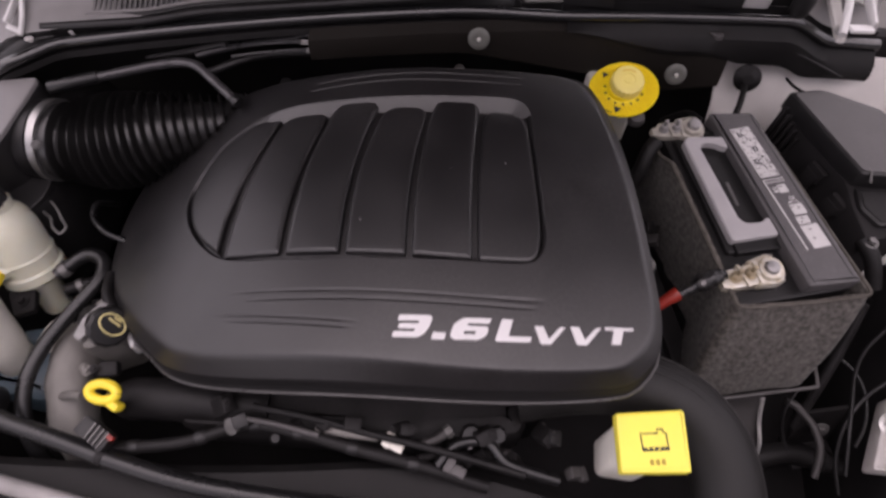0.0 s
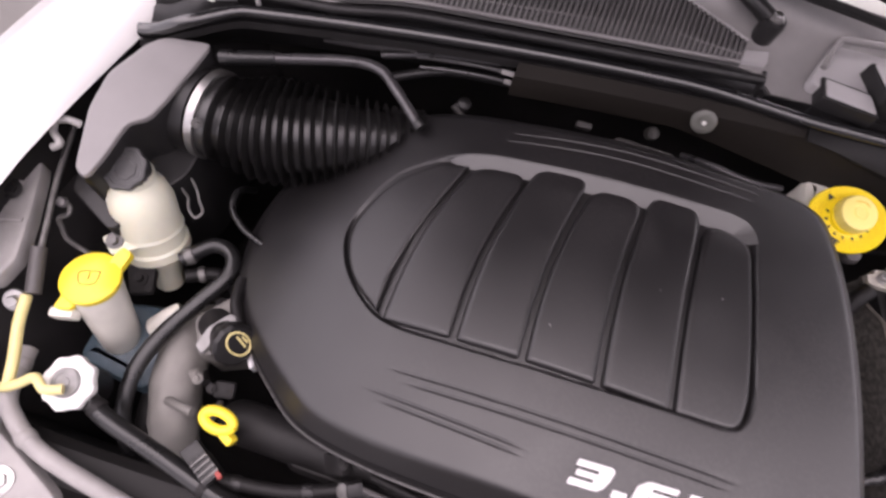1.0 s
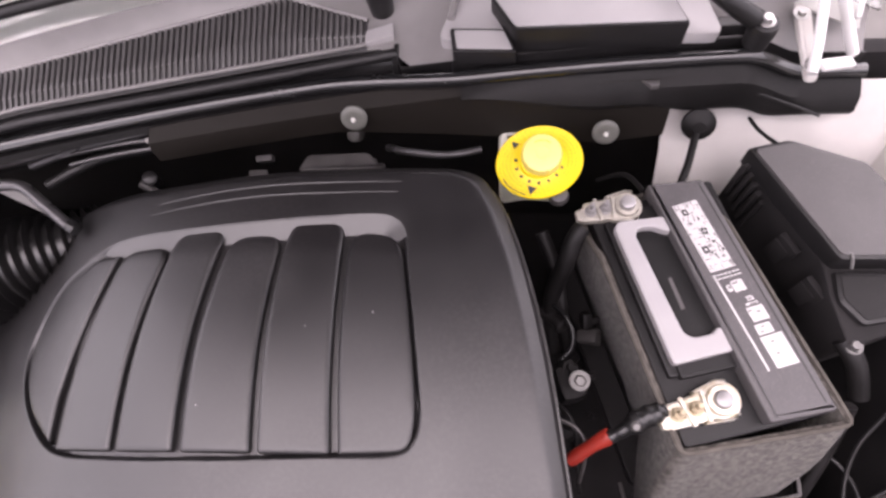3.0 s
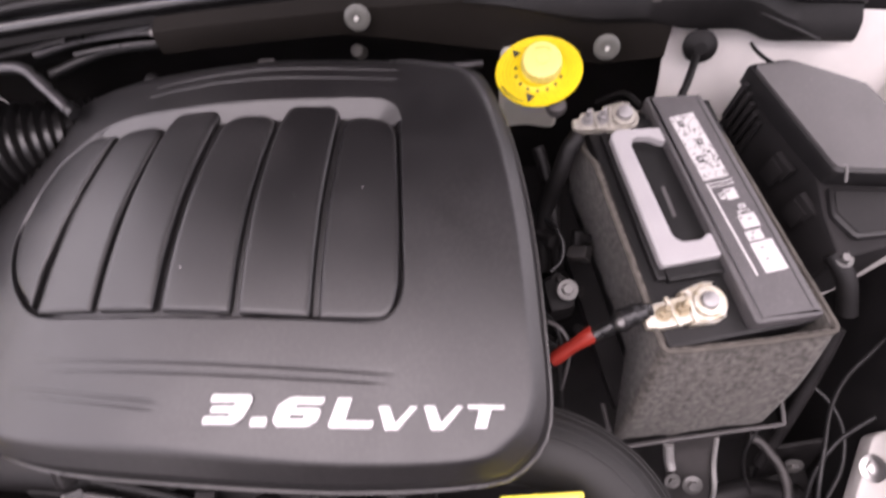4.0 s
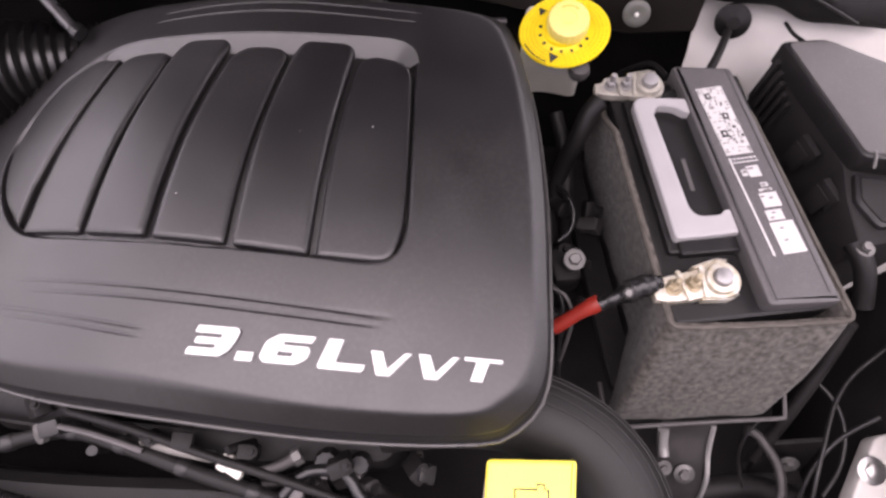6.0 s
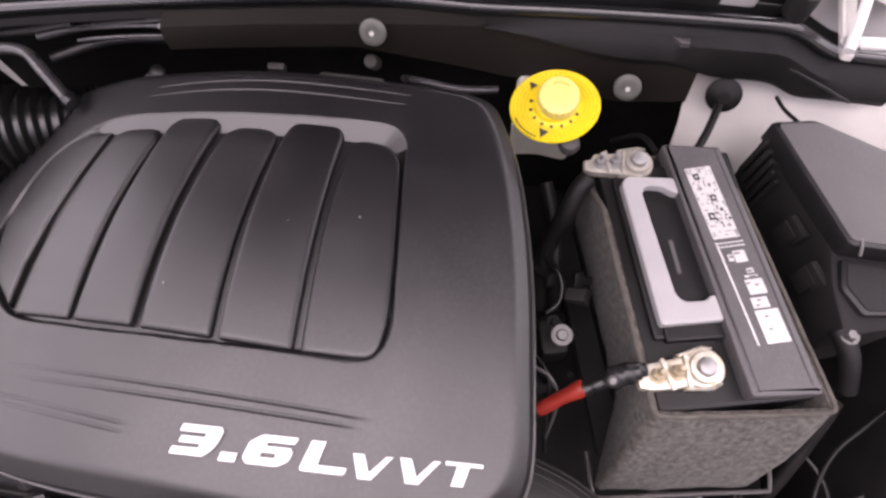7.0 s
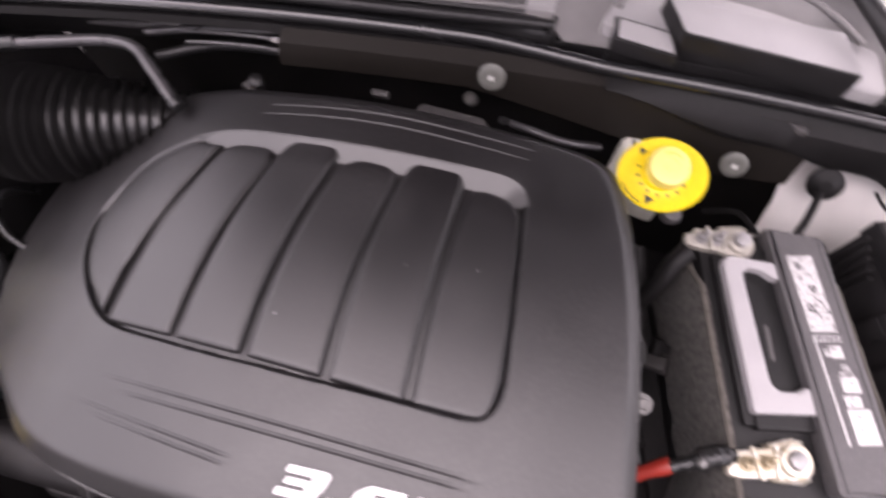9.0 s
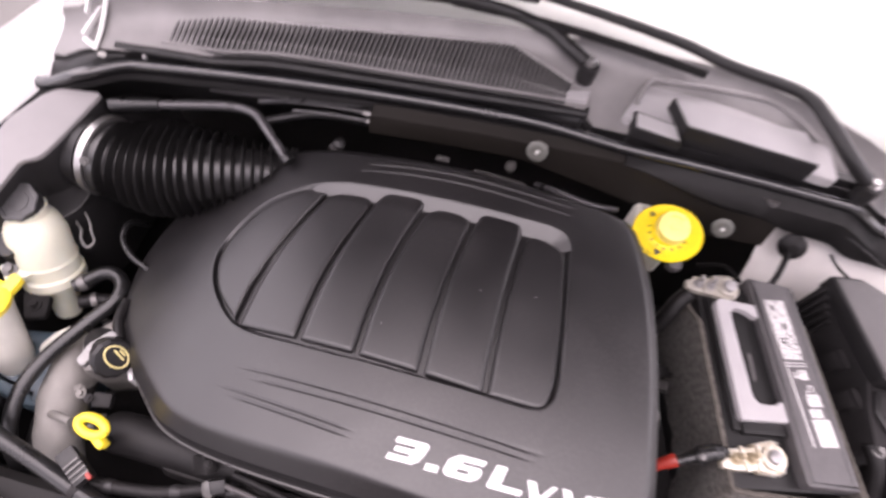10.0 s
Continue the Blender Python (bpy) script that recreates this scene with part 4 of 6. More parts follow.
    part("post", lathe([(0.0085, 0.90), (0.0085, 0.925), (0.0078, 0.9285), (0.006, 0.9295)], Matrix.Translation(bat(-0.0135, -0.089, 0)), 28), LEAD, b, "dull lead post")
    part("post", lathe([(0.0085, 0.90), (0.0085, 0.925), (0.0078, 0.9285), (0.006, 0.9295)], Matrix.Translation(bat(-0.0235, 0.1275, 0)), 28), LEAD, b, "dull lead post")
    return b


def build_clamp(u, v, turn, label, metal, nuts, size=1.0):
    c = thing("battery_clamp", bat(u, v, 0.905), label, "battery clamp", "battery clamps")
    m = BAT @ pose(u, v, 0.9105, 0, 0, turn) @ Matrix.Scale(size, 4)
    ring = [(0.0190 * math.cos(a), 0.0185 * math.sin(a)) for a in (math.radians(k) for k in range(-130, 131, 13))]
    strap = [(*p,) for p in ring] + [(-0.030, 0.013), (-0.050, 0.0125), (-0.053, 0.006), (-0.062, 0.004), (-0.062, -0.008), (-0.053, -0.0115), (-0.030, -0.0135)]
    part("strap", slab(strap, -0.004, 0.007, 0.002, m), metal, c, "oxidised silver clamp strap")
    hub = [(0.0150, -0.003), (0.0150, 0.0115), (0.0140, 0.0130), (0.0092, 0.0135), (0.0092, 0.011), (0.009, -0.003)]
    part("collar", lathe(hub, m, 28), metal, c)
    jaw = [(-0.021, 0.0135), (0.002, 0.0175), (0.010, 0.0155), (0.011, 0.0172), (0.002, 0.0202), (-0.023, 0.0162)]
    part("jaw", slab(jaw, -0.002, 0.0105, 0.0012, m), metal, c)
    part("jaw", slab([(x, -y) for x, y in jaw], -0.002, 0.0095, 0.0012, m), metal, c)
    for x, turn in ((-0.035, 8), (-0.0165, -6)):
        part("saddle", box((0.0040, 0.030, 0.0050), m @ pose(x, 0.0, 0.0085, 0, 0, turn), 0.0012), metal, c)
    for x, r in ((-0.026, 0.0062), (-0.044, 0.0062)):
        part("nut", merge(lathe([(0.0075, 0.006), (0.0075, 0.0085)], m @ pose(x, 0, 0), 20), lathe([(r, 0.008), (r, 0.0155), (r * 0.8, 0.0165)], m @ pose(x, 0.001, 0), 6), lathe([(0.0032, 0.013), (0.0032, 0.0265), (0.0022, 0.0275)], m @ pose(x, 0.001, 0), 12)), nuts, c, "tarnished clamp nut")


def build_sleeve():
    """The felt wrap round the battery, open above, its front edge sagging."""
    w = thing("battery_sleeve", bat(0, 0, 0.74), "dark grey felt insulation sleeve round the battery", "battery sleeve")

    def wall(out, n=30):
        a = corners_rounded([(-0.063 - out, -0.120 - out), (0.088 + out, -0.138 - out), (0.058 + out, 0.138 + out), (-0.065 - out, 0.138 + out)], 0.009, 4)
        fine = []
        for i in range(len(a)):
            p, q = a[i], a[(i + 1) % len(a)]
            k = max(1, int((q - p).length / 0.006))
            fine += [p.lerp(q, j / k) for j in range(k)]
        return fine

    rng = [0.0, 0.15, 0.3, 0.45, 0.6, 0.75, 0.88, 0.97, 1.0]
    outer = []
    base = wall(0.005)
    for s in rng:
        row = []
        for p in base:
            front = max(0.0, min(1.0, (-p.y - 0.09) / 0.03))
            topz = 0.914 - 0.007 * front * math.sin(math.pi * max(0, min(1, (p.x + 0.07) / 0.16))) - 0.022 * max(0.0, min(1.0, (p.y - 0.08) / 0.03))
            z = 0.738 + (topz - 0.738) * s
            flare = (1 - s) * 0.057 * front
            bulge = 0.003 * math.sin(math.pi * s) + (0.0006 + 0.0016 * (1 - s)) * noise.noise(Vector((p.x * 40, p.y * 40, z * 45)))
            c = Vector((p.x, p.y)) * (1 + bulge / 0.1)
            nar = 1 - 0.10 * (1 - s) * front * (1 if p.x > 0 else 0.0)
            side = max(0.0, min(1.0, (-p.x - 0.05) / 0.015))
            row.append(bat(c.x * nar - (0.034 if p.x < 0 else 0.034 - 0.28 * p.x if p.x < 0.078 else 0.012) * (1 - s) * front + 0.010 * (1 - s) * side * (1 - front), c.y - flare, z))
        row.append(row[0])
        outer.append(row)
    part("wrap", sheet(outer, 0.005), FELT, w, angle=60)
    part("edge_binding", tube([p + Vector((0, 0, 0.0005)) for p in outer[-1]], 0.0024, 8, 1, False), FELTEDGE, w, "frayed grey felt edge")
    return w


def build_tray():
    t = thing("battery_tray", bat(0, 0, 0.72), "black plastic battery tray with a thin raised lip", "battery tray")
    part("floor", bat_slab(corners_rounded([(-0.09, -0.15), (0.095, -0.15), (0.095, 0.15), (-0.09, 0.15)], 0.01), 0.722, 0.735, 0.003), DEEP, t)
    lip = [bat(-0.104, -0.140, 0.746), bat(-0.106, -0.182, 0.745), bat(-0.101, -0.190, 0.745), bat(-0.05, -0.195, 0.744), bat(0.03, -0.202, 0.744), bat(0.081, -0.207, 0.745), bat(0.087, -0.204, 0.746), bat(0.092, -0.185, 0.748), bat(0.098, -0.165, 0.750)]
    part("lip", tube(lip, 0.0024, 8, 5), GREYPL, t, "dusty grey lip")
    part("bracket", sheet([[(0.392, 0.372, 0.738), (0.420, 0.376, 0.740), (0.449, 0.380, 0.738)], [(0.396, 0.356, 0.705), (0.424, 0.356, 0.705), (0.452, 0.356, 0.705)], [(0.402, 0.330, 0.690), (0.430, 0.326, 0.690), (0.455, 0.324, 0.690)], [(0.408, 0.300, 0.64), (0.434, 0.296, 0.64), (0.460, 0.294, 0.64)]], 0.002), GRIMYSHADED, t, "grimy grey steel bracket")
    part("flange", tube([(0.448, 0.378, 0.736), (0.452, 0.352, 0.708), (0.456, 0.322, 0.692), (0.461, 0.294, 0.64)], 0.0030, 8, 4), LUGM2, t, "bare bright bracket edge")
    part("spacer", tube([(0.396, 0.366, 0.728), (0.400, 0.352, 0.712), (0.404, 0.340, 0.706)], 0.0060, 14, 4), LUGM2, t, "bright steel spacer bar")
    part("bolt", hexbolt((0.431, 0.326, 0.693), 0.0065, 0.006, (0, -0.5, 0.85)), GRIMYBOLT, t)
    part("bolt", hexbolt((0.408, 0.328, 0.694), 0.0050, 0.005, (0, -0.5, 0.85)), GRIMYBOLT, t)


def build_cables():
    c = thing("battery_cable", (0.30, 0.455, 0.89), "thick black battery cable with a red insulation end", "cable")
    part("boot", tube([(0.336, 0.468, 0.913), (0.326, 0.465, 0.914), (0.313, 0.459, 0.912), (0.300, 0.451, 0.908), (0.284, 0.442, 0.902)], lambda s: 0.0065 + 0.0040 * math.sin(math.pi * min(1, 1.25 * s)) + 0.0006 * math.sin(40 * s), 16, 8), GLOSSY, c, "black taped boot")
    for q, r in (((0.309, 0.4565, 0.911), 0.0111),):
        part("tape_wrap", lathe([(r - 0.001, -0.004), (r, -0.003), (r, 0.003), (r - 0.001, 0.004)], aim(q, (0.6, 0.36, 0.18)), 18), BLACK, c)
    part("joint", lathe([(0.0035, -0.002), (0.0050, 0.001), (0.0030, 0.004)], aim((0.306, 0.452, 0.919), (0.0, -0.3, 0.9)), 14), GRIMYBOLT, c)
    part("red_sleeve", tube([(0.284, 0.444, 0.903), (0.268, 0.434, 0.893), (0.248, 0.420, 0.876)], lambda s: 0.0080 - 0.0016 * s + 0.0005 * math.sin(9 * s), 14, 8), RED, c, "bright red insulation")
    part("tail", tube([(0.25, 0.421, 0.878), (0.235, 0.41, 0.85), (0.23, 0.40, 0.78)], 0.006, 10, 5), RUBBER, c)
    g = thing("battery_cable", bat(-0.09, 0.125, 0.88), "black taped ground cable at the rear clamp", "cable")
    part("lead", tube([bat(-0.075, 0.120, 0.912), bat(-0.088, 0.11, 0.905), bat(-0.10, 0.095, 0.885), (0.235, 0.60, 0.83), (0.24, 0.55, 0.78)], 0.010, 12, 6), RUBBER, g)
    part("lug_cap", lathe([(0.010, -0.006), (0.012, 0.0), (0.010, 0.007), (0.004, 0.009)], Matrix.Translation(Vector((0.238, 0.698, 0.905))), 20), GREYPL, g)


def build_fuse_box():
    f = thing("fuse_box", (0.49, 0.66, 0.84), "black plastic fuse box with a flat lid, its lit top coloured grey", "fuse box")
    body = [(0.438, 0.741), (0.478, 0.750), (0.56, 0.725), (0.598, 0.66), (0.585, 0.560), (0.515, 0.535), (0.505, 0.585), (0.503, 0.622)]
    part("body", slab(corners_rounded(body, 0.006), 0.76, 0.910, 0.003), DEEP, f)
    lid = [(0.434, 0.742), (0.478, 0.752), (0.552, 0.725), (0.590, 0.665), (0.582, 0.618), (0.508, 0.616)]
    cover = part("lid", slab(corners_rounded(lid, 0.006), 0.908, 0.937, 0.005), BLACK, f)
    mid = Vector((sum(p[0] for p in lid) / 6, sum(p[1] for p in lid) / 6))
    # thin grey plate paints the reflected light on the black lid's top
    part("lit_top", slab(corners_rounded([tuple(mid + (Vector(p) - mid) * 0.93) for p in lid], 0.006), 0.934, 0.9385, 0.001), FUSELID, cover, "lid top, coloured grey for the light it reflects")
    low = [(0.510, 0.612), (0.582, 0.614), (0.582, 0.566), (0.530, 0.556), (0.510, 0.580)]
    part("lower_lid", slab(corners_rounded(low, 0.005), 0.895, 0.916, 0.004), BLACK, f)
    part("lower_panel", slab(corners_rounded([(0.515, 0.607), (0.578, 0.609), (0.578, 0.570), (0.533, 0.561), (0.515, 0.583)], 0.004), 0.913, 0.9172, 0.001), MATTE, f)
    for k in range(5):
        p = Vector((0.436, 0.735)).lerp(Vector((0.506, 0.62)), 0.06 + 0.07 * k)
        part("rib", box((0.008, 0.006, 0.06), pose(p.x - 0.003, p.y, 0.890 - 0.006 * k, 0, 4, 30), 0.002), DEEP, f)
    for x, y in ((0.484, 0.648), (0.503, 0.600)):
        part("latch", merge(box((0.008, 0.026, 0.022), pose(x - 0.004, y, 0.888, 0, 6, 30), 0.0015), box((0.005, 0.020, 0.03), pose(x - 0.009, y, 0.875, 0, 6, 30), 0.001)), DEEP, f)
    part("clip", tube([(0.512, 0.630, 0.930), (0.518, 0.622, 0.938), (0.520, 0.61, 0.93)], 0.0016, 8, 4), GRIMYBOLT, f)
    part("cable_boot", tube([(0.515, 0.545, 0.90), (0.528, 0.522, 0.893), (0.538, 0.495, 0.868)], 0.010, 12, 5), RUBBER, f)
    part("stud_nut", hexbolt((0.522, 0.538, 0.905), 0.005, 0.006), GRIMYBOLT, f)


def build_brake_reservoir():
    r = thing("brake_fluid_reservoir", (0.22, 0.72, 0.80), "milky brake fluid reservoir with yellow funnel and cap", "fluid reservoir")
    part("bottle", slab(corners_rounded([(0.172, 0.735), (0.205, 0.742), (0.246, 0.738), (0.240, 0.785), (0.170, 0.785)], 0.012), 0.80, 0.906, 0.010), MILKY, r)
    part("neck", lathe([(0.024, 0.898), (0.024, 0.920)], pose(0.215, 0.732, 0), 28), MILKY, r)
    tilt = aim((0.216, 0.729, 0.925), (-0.02, -0.22, 0.97), 20) @ Matrix.Scale(0.94, 4)
    disc = part("funnel_disc", lathe([(0.046, 0.0), (0.0475, 0.0025), (0.046, 0.0045), (0.030, 0.0025), (0.022, 0.004), (0.020, 0.008)], tilt @ Matrix.Diagonal((1.08, 0.92, 1, 1)), 56), YDISC, r, "bright yellow funnel disc")
    for a, s in ((242, 0.0066), (128, 0.0056)):
        q = math.radians(a)
        pts = [(s * math.cos(math.radians(k)), s * math.sin(math.radians(k))) for k in (90, 210, 330)]
        part("warning_mark", slab(pts, 0.0, 0.0006, 0.0001, tilt @ pose(0.036 * math.cos(q), 0.034 * math.sin(q), 0.0043, 6, 0, 30)), INK, disc)
    for k in range(8):
        q = math.radians(160 + 24 * k)
        part("warning_mark", box((0.0036, 0.0030, 0.0006), tilt @ pose(0.0275 * math.cos(q), 0.0252 * math.sin(q), 0.0046, 0, 0, math.degrees(q)), 0), INK, disc)
    for ring, (away, step) in enumerate(((0.0315, 9), (0.0355, 8), (0.0395, 7), (0.0435, 7))):
        marks = [box((0.0010, away * math.radians(step) * (0.45 + 0.3 * ((k * 7 + ring) % 3) / 2), 0.0004), tilt @ pose(1.08 * away * math.cos(q), 0.92 * away * math.sin(q), 0.0042, 0, 0, math.degrees(q)), 0) for k in range(360 // step) for q in [math.radians(step * k)]]
        part("print_ring", merge(*marks), OCHREPRINT, disc, "faint ochre ring of print")
    for k in range(10):
        q = math.radians(196 + 4.4 * k)
        part("print_bar", box((0.0022, 0.0022, 0.0004), tilt @ pose(0.0470 * math.cos(q), 0.0400 * math.sin(q), 0.0046, 0, 0, math.degrees(q)), 0), INK, disc)
    cap = part("cap", lathe([(0.0215, 0.002), (0.0228, 0.006), (0.0225, 0.019), (0.0212, 0.0225), (0.0185, 0.0236), (0.0090, 0.0236), (0.0086, 0.0228), (0.0066, 0.0228), (0.0062, 0.0238), (0.003, 0.0238)], aim((0.218, 0.734, 0.925), (0.0, -0.20, 0.98)) @ Matrix.Scale(0.97, 4), 88, 22, 0.018), PALECAP, r, "pale yellow ribbed cap")
    top = aim((0.218, 0.734, 0.925), (0.0, -0.20, 0.98)) @ Matrix.Scale(0.97, 4)
    for k in range(7):
        q = math.radians(55 + 11 * k)
        part("print_bar", box((0.0014, 0.0020, 0.0004), top @ pose(0.0140 * math.cos(q), 0.0140 * math.sin(q), 0.0238, 0, 0, math.degrees(q)), 0), OCHREPRINT, cap)
    return r


build_battery()
build_clamp(-0.0135, -0.089, 2, "oxidised zinc clamp on the front battery post", ZINC, BRASSY)
build_clamp(-0.0235, 0.1275, -8, "oxidised zinc clamp on the rear battery post", DULLZINC, LEAD, 0.88)
build_sleeve()
build_tray()
build_cables()
build_fuse_box()
build_brake_reservoir()


# ---- air intake side ----
def build_intake_hose():
    h = thing("air_intake_hose", (-0.42, 0.58, 0.85), "black corrugated rubber air intake hose", "hose")
    line = [(-0.600, 0.580, 0.900), (-0.545, 0.576, 0.900), (-0.49, 0.580, 0.898), (-0.44, 0.592, 0.898), (-0.39, 0.610, 0.898), (-0.34, 0.632, 0.892), (-0.300, 0.652, 0.880)]
    n = 21

    def r(s):
        base = 0.052 + 0.013 * smoothstep(0.20, 0.42, s) - 0.026 * smoothstep(0.44, 0.95, s)
        if s < 0.22:
            return base - 0.001
        return base * (0.75 + 0.27 * abs(math.cos(math.pi * n * ((s - 0.22) / 0.78) ** 1.12)) ** 18)

    part("bellows", tube(line, r, 40, 84), HOSE, h, angle=80)
    m = aim(Vector((-0.541, 0.576, 0.901)), Vector((1.0, -0.02, 0.0)))
    part("clamp_band", lathe([(0.0535, -0.0050), (0.0555, -0.0050), (0.0558, 0.0050), (0.0535, 0.0050)], m, 48), STEEL, h, "shiny steel clamp band")
    part("clamp_screw", hexbolt(Vector((-0.530, 0.538, 0.944)), 0.0035, 0.006, (0.5, -0.5, 0.6)), GRIMYBOLT, h)
    part("collar", lathe([(0.052, -0.028), (0.0545, -0.026), (0.0545, -0.009), (0.052, -0.008)], m, 48), BLACK, h)


def build_air_box():
    a = thing("air_filter_box", (-0.61, 0.53, 0.80), "black plastic air filter box with a sloped lid, its lit top coloured grey", "air filter box")
    top = [(-0.622, 0.604), (-0.606, 0.620), (-0.553, 0.632), (-0.557, 0.600), (-0.565, 0.545), (-0.572, 0.516), (-0.590, 0.503), (-0.598, 0.455), (-0.606, 0.428), (-0.622, 0.436), (-0.640, 0.508), (-0.643, 0.552)]
    low = [(-0.640, 0.622), (-0.600, 0.650), (-0.535, 0.652), (-0.545, 0.585), (-0.540, 0.500), (-0.565, 0.455), (-0.585, 0.400), (-0.655, 0.430), (-0.675, 0.535)]
    part("body", slab(corners_rounded(low, 0.012), 0.70, 0.872, 0.008), BLACK, a)
    f = lambda x, y: 0.05 * (y - 0.52) - 0.16 * max(0, 0.50 - y)
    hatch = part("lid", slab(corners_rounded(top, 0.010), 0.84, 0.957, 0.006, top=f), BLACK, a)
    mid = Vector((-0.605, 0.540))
    # skylight on the sloped top is painted as a grey plate
    part("lit_top", slab(corners_rounded([tuple(mid + (Vector(p) - mid) * 0.985) for p in top], 0.009), 0.952, 0.9585, 0.002, top=f), AIRLID, hatch, "sloped lid top, coloured grey for the sky it reflects")
    part("lid_flange", slab(corners_rounded(low, 0.012), 0.872, 0.880, 0.002), BLACK, a)
    part("outlet", tube([(-0.606, 0.582, 0.890), (-0.580, 0.579, 0.896), (-0.556, 0.577, 0.900)], 0.052, 32, 4), BLACK, a)
    loop = [(-0.558, 0.496, 0.860), (-0.551, 0.506, 0.864), (-0.530, 0.491, 0.862), (-0.522, 0.480, 0.858), (-0.512, 0.469, 0.856), (-0.517, 0.459, 0.855), (-0.529, 0.466, 0.857), (-0.535, 0.478, 0.860), (-0.545, 0.484, 0.860), (-0.558, 0.496, 0.860)]
    part("wire_clip", tube(loop, 0.0019, 8, 5), GRIMYBOLT, a, "steel wire clip")
    loop = [(-0.667, 0.411, 0.862), (-0.655, 0.414, 0.864), (-0.652, 0.404, 0.862), (-0.660, 0.396, 0.86), (-0.652, 0.388, 0.858), (-0.640, 0.378, 0.856), (-0.622, 0.374, 0.852), (-0.600, 0.371, 0.846)]
    part("wire_clip", tube(loop, 0.0030, 8, 5), GRIMYBOLT, a, "steel wire clip")
    part("clip_pin", lathe([(0.006, -0.004), (0.006, 0.003), (0.004, 0.005)], aim((-0.663, 0.414, 0.868), (-0.2, -0.4, 0.9)), 16), LEAD, a)
    hook = [(-0.655, 0.492, 0.928), (-0.668, 0.490, 0.934), (-0.679, 0.483, 0.934), (-0.676, 0.471, 0.930), (-0.664, 0.463, 0.927), (-0.671, 0.455, 0.925)]
    part("lug", tube(hook, 0.0045, 10, 5), LUGM, a, "pale grey hooked lug")


def build_breather():
    b = thing("breather_pipe", (-0.42, 0.65, 0.93), "dark metal breather pipe over the intake hose", "pipe")
    part("pipe", tube([(-0.50, 0.642, 0.952), (-0.45, 0.662, 0.953), (-0.40, 0.681, 0.953), (-0.365, 0.683, 0.953), (-0.335, 0.664, 0.950), (-0.302, 0.640, 0.943)], 0.0065, 12, 8), TUBE, b)
    part("rubber_end", tube([(-0.545, 0.626, 0.95), (-0.52, 0.634, 0.952), (-0.485, 0.648, 0.953)], 0.0085, 12, 5), GLOSSY, b)
    part("elbow", lathe([(0.008, -0.006), (0.0095, 0), (0.008, 0.006)], aim((-0.299, 0.640, 0.940), (1, -0.7, -0.2)), 16), GLOSSY, b)


build_intake_hose()
build_air_box()
build_breather()


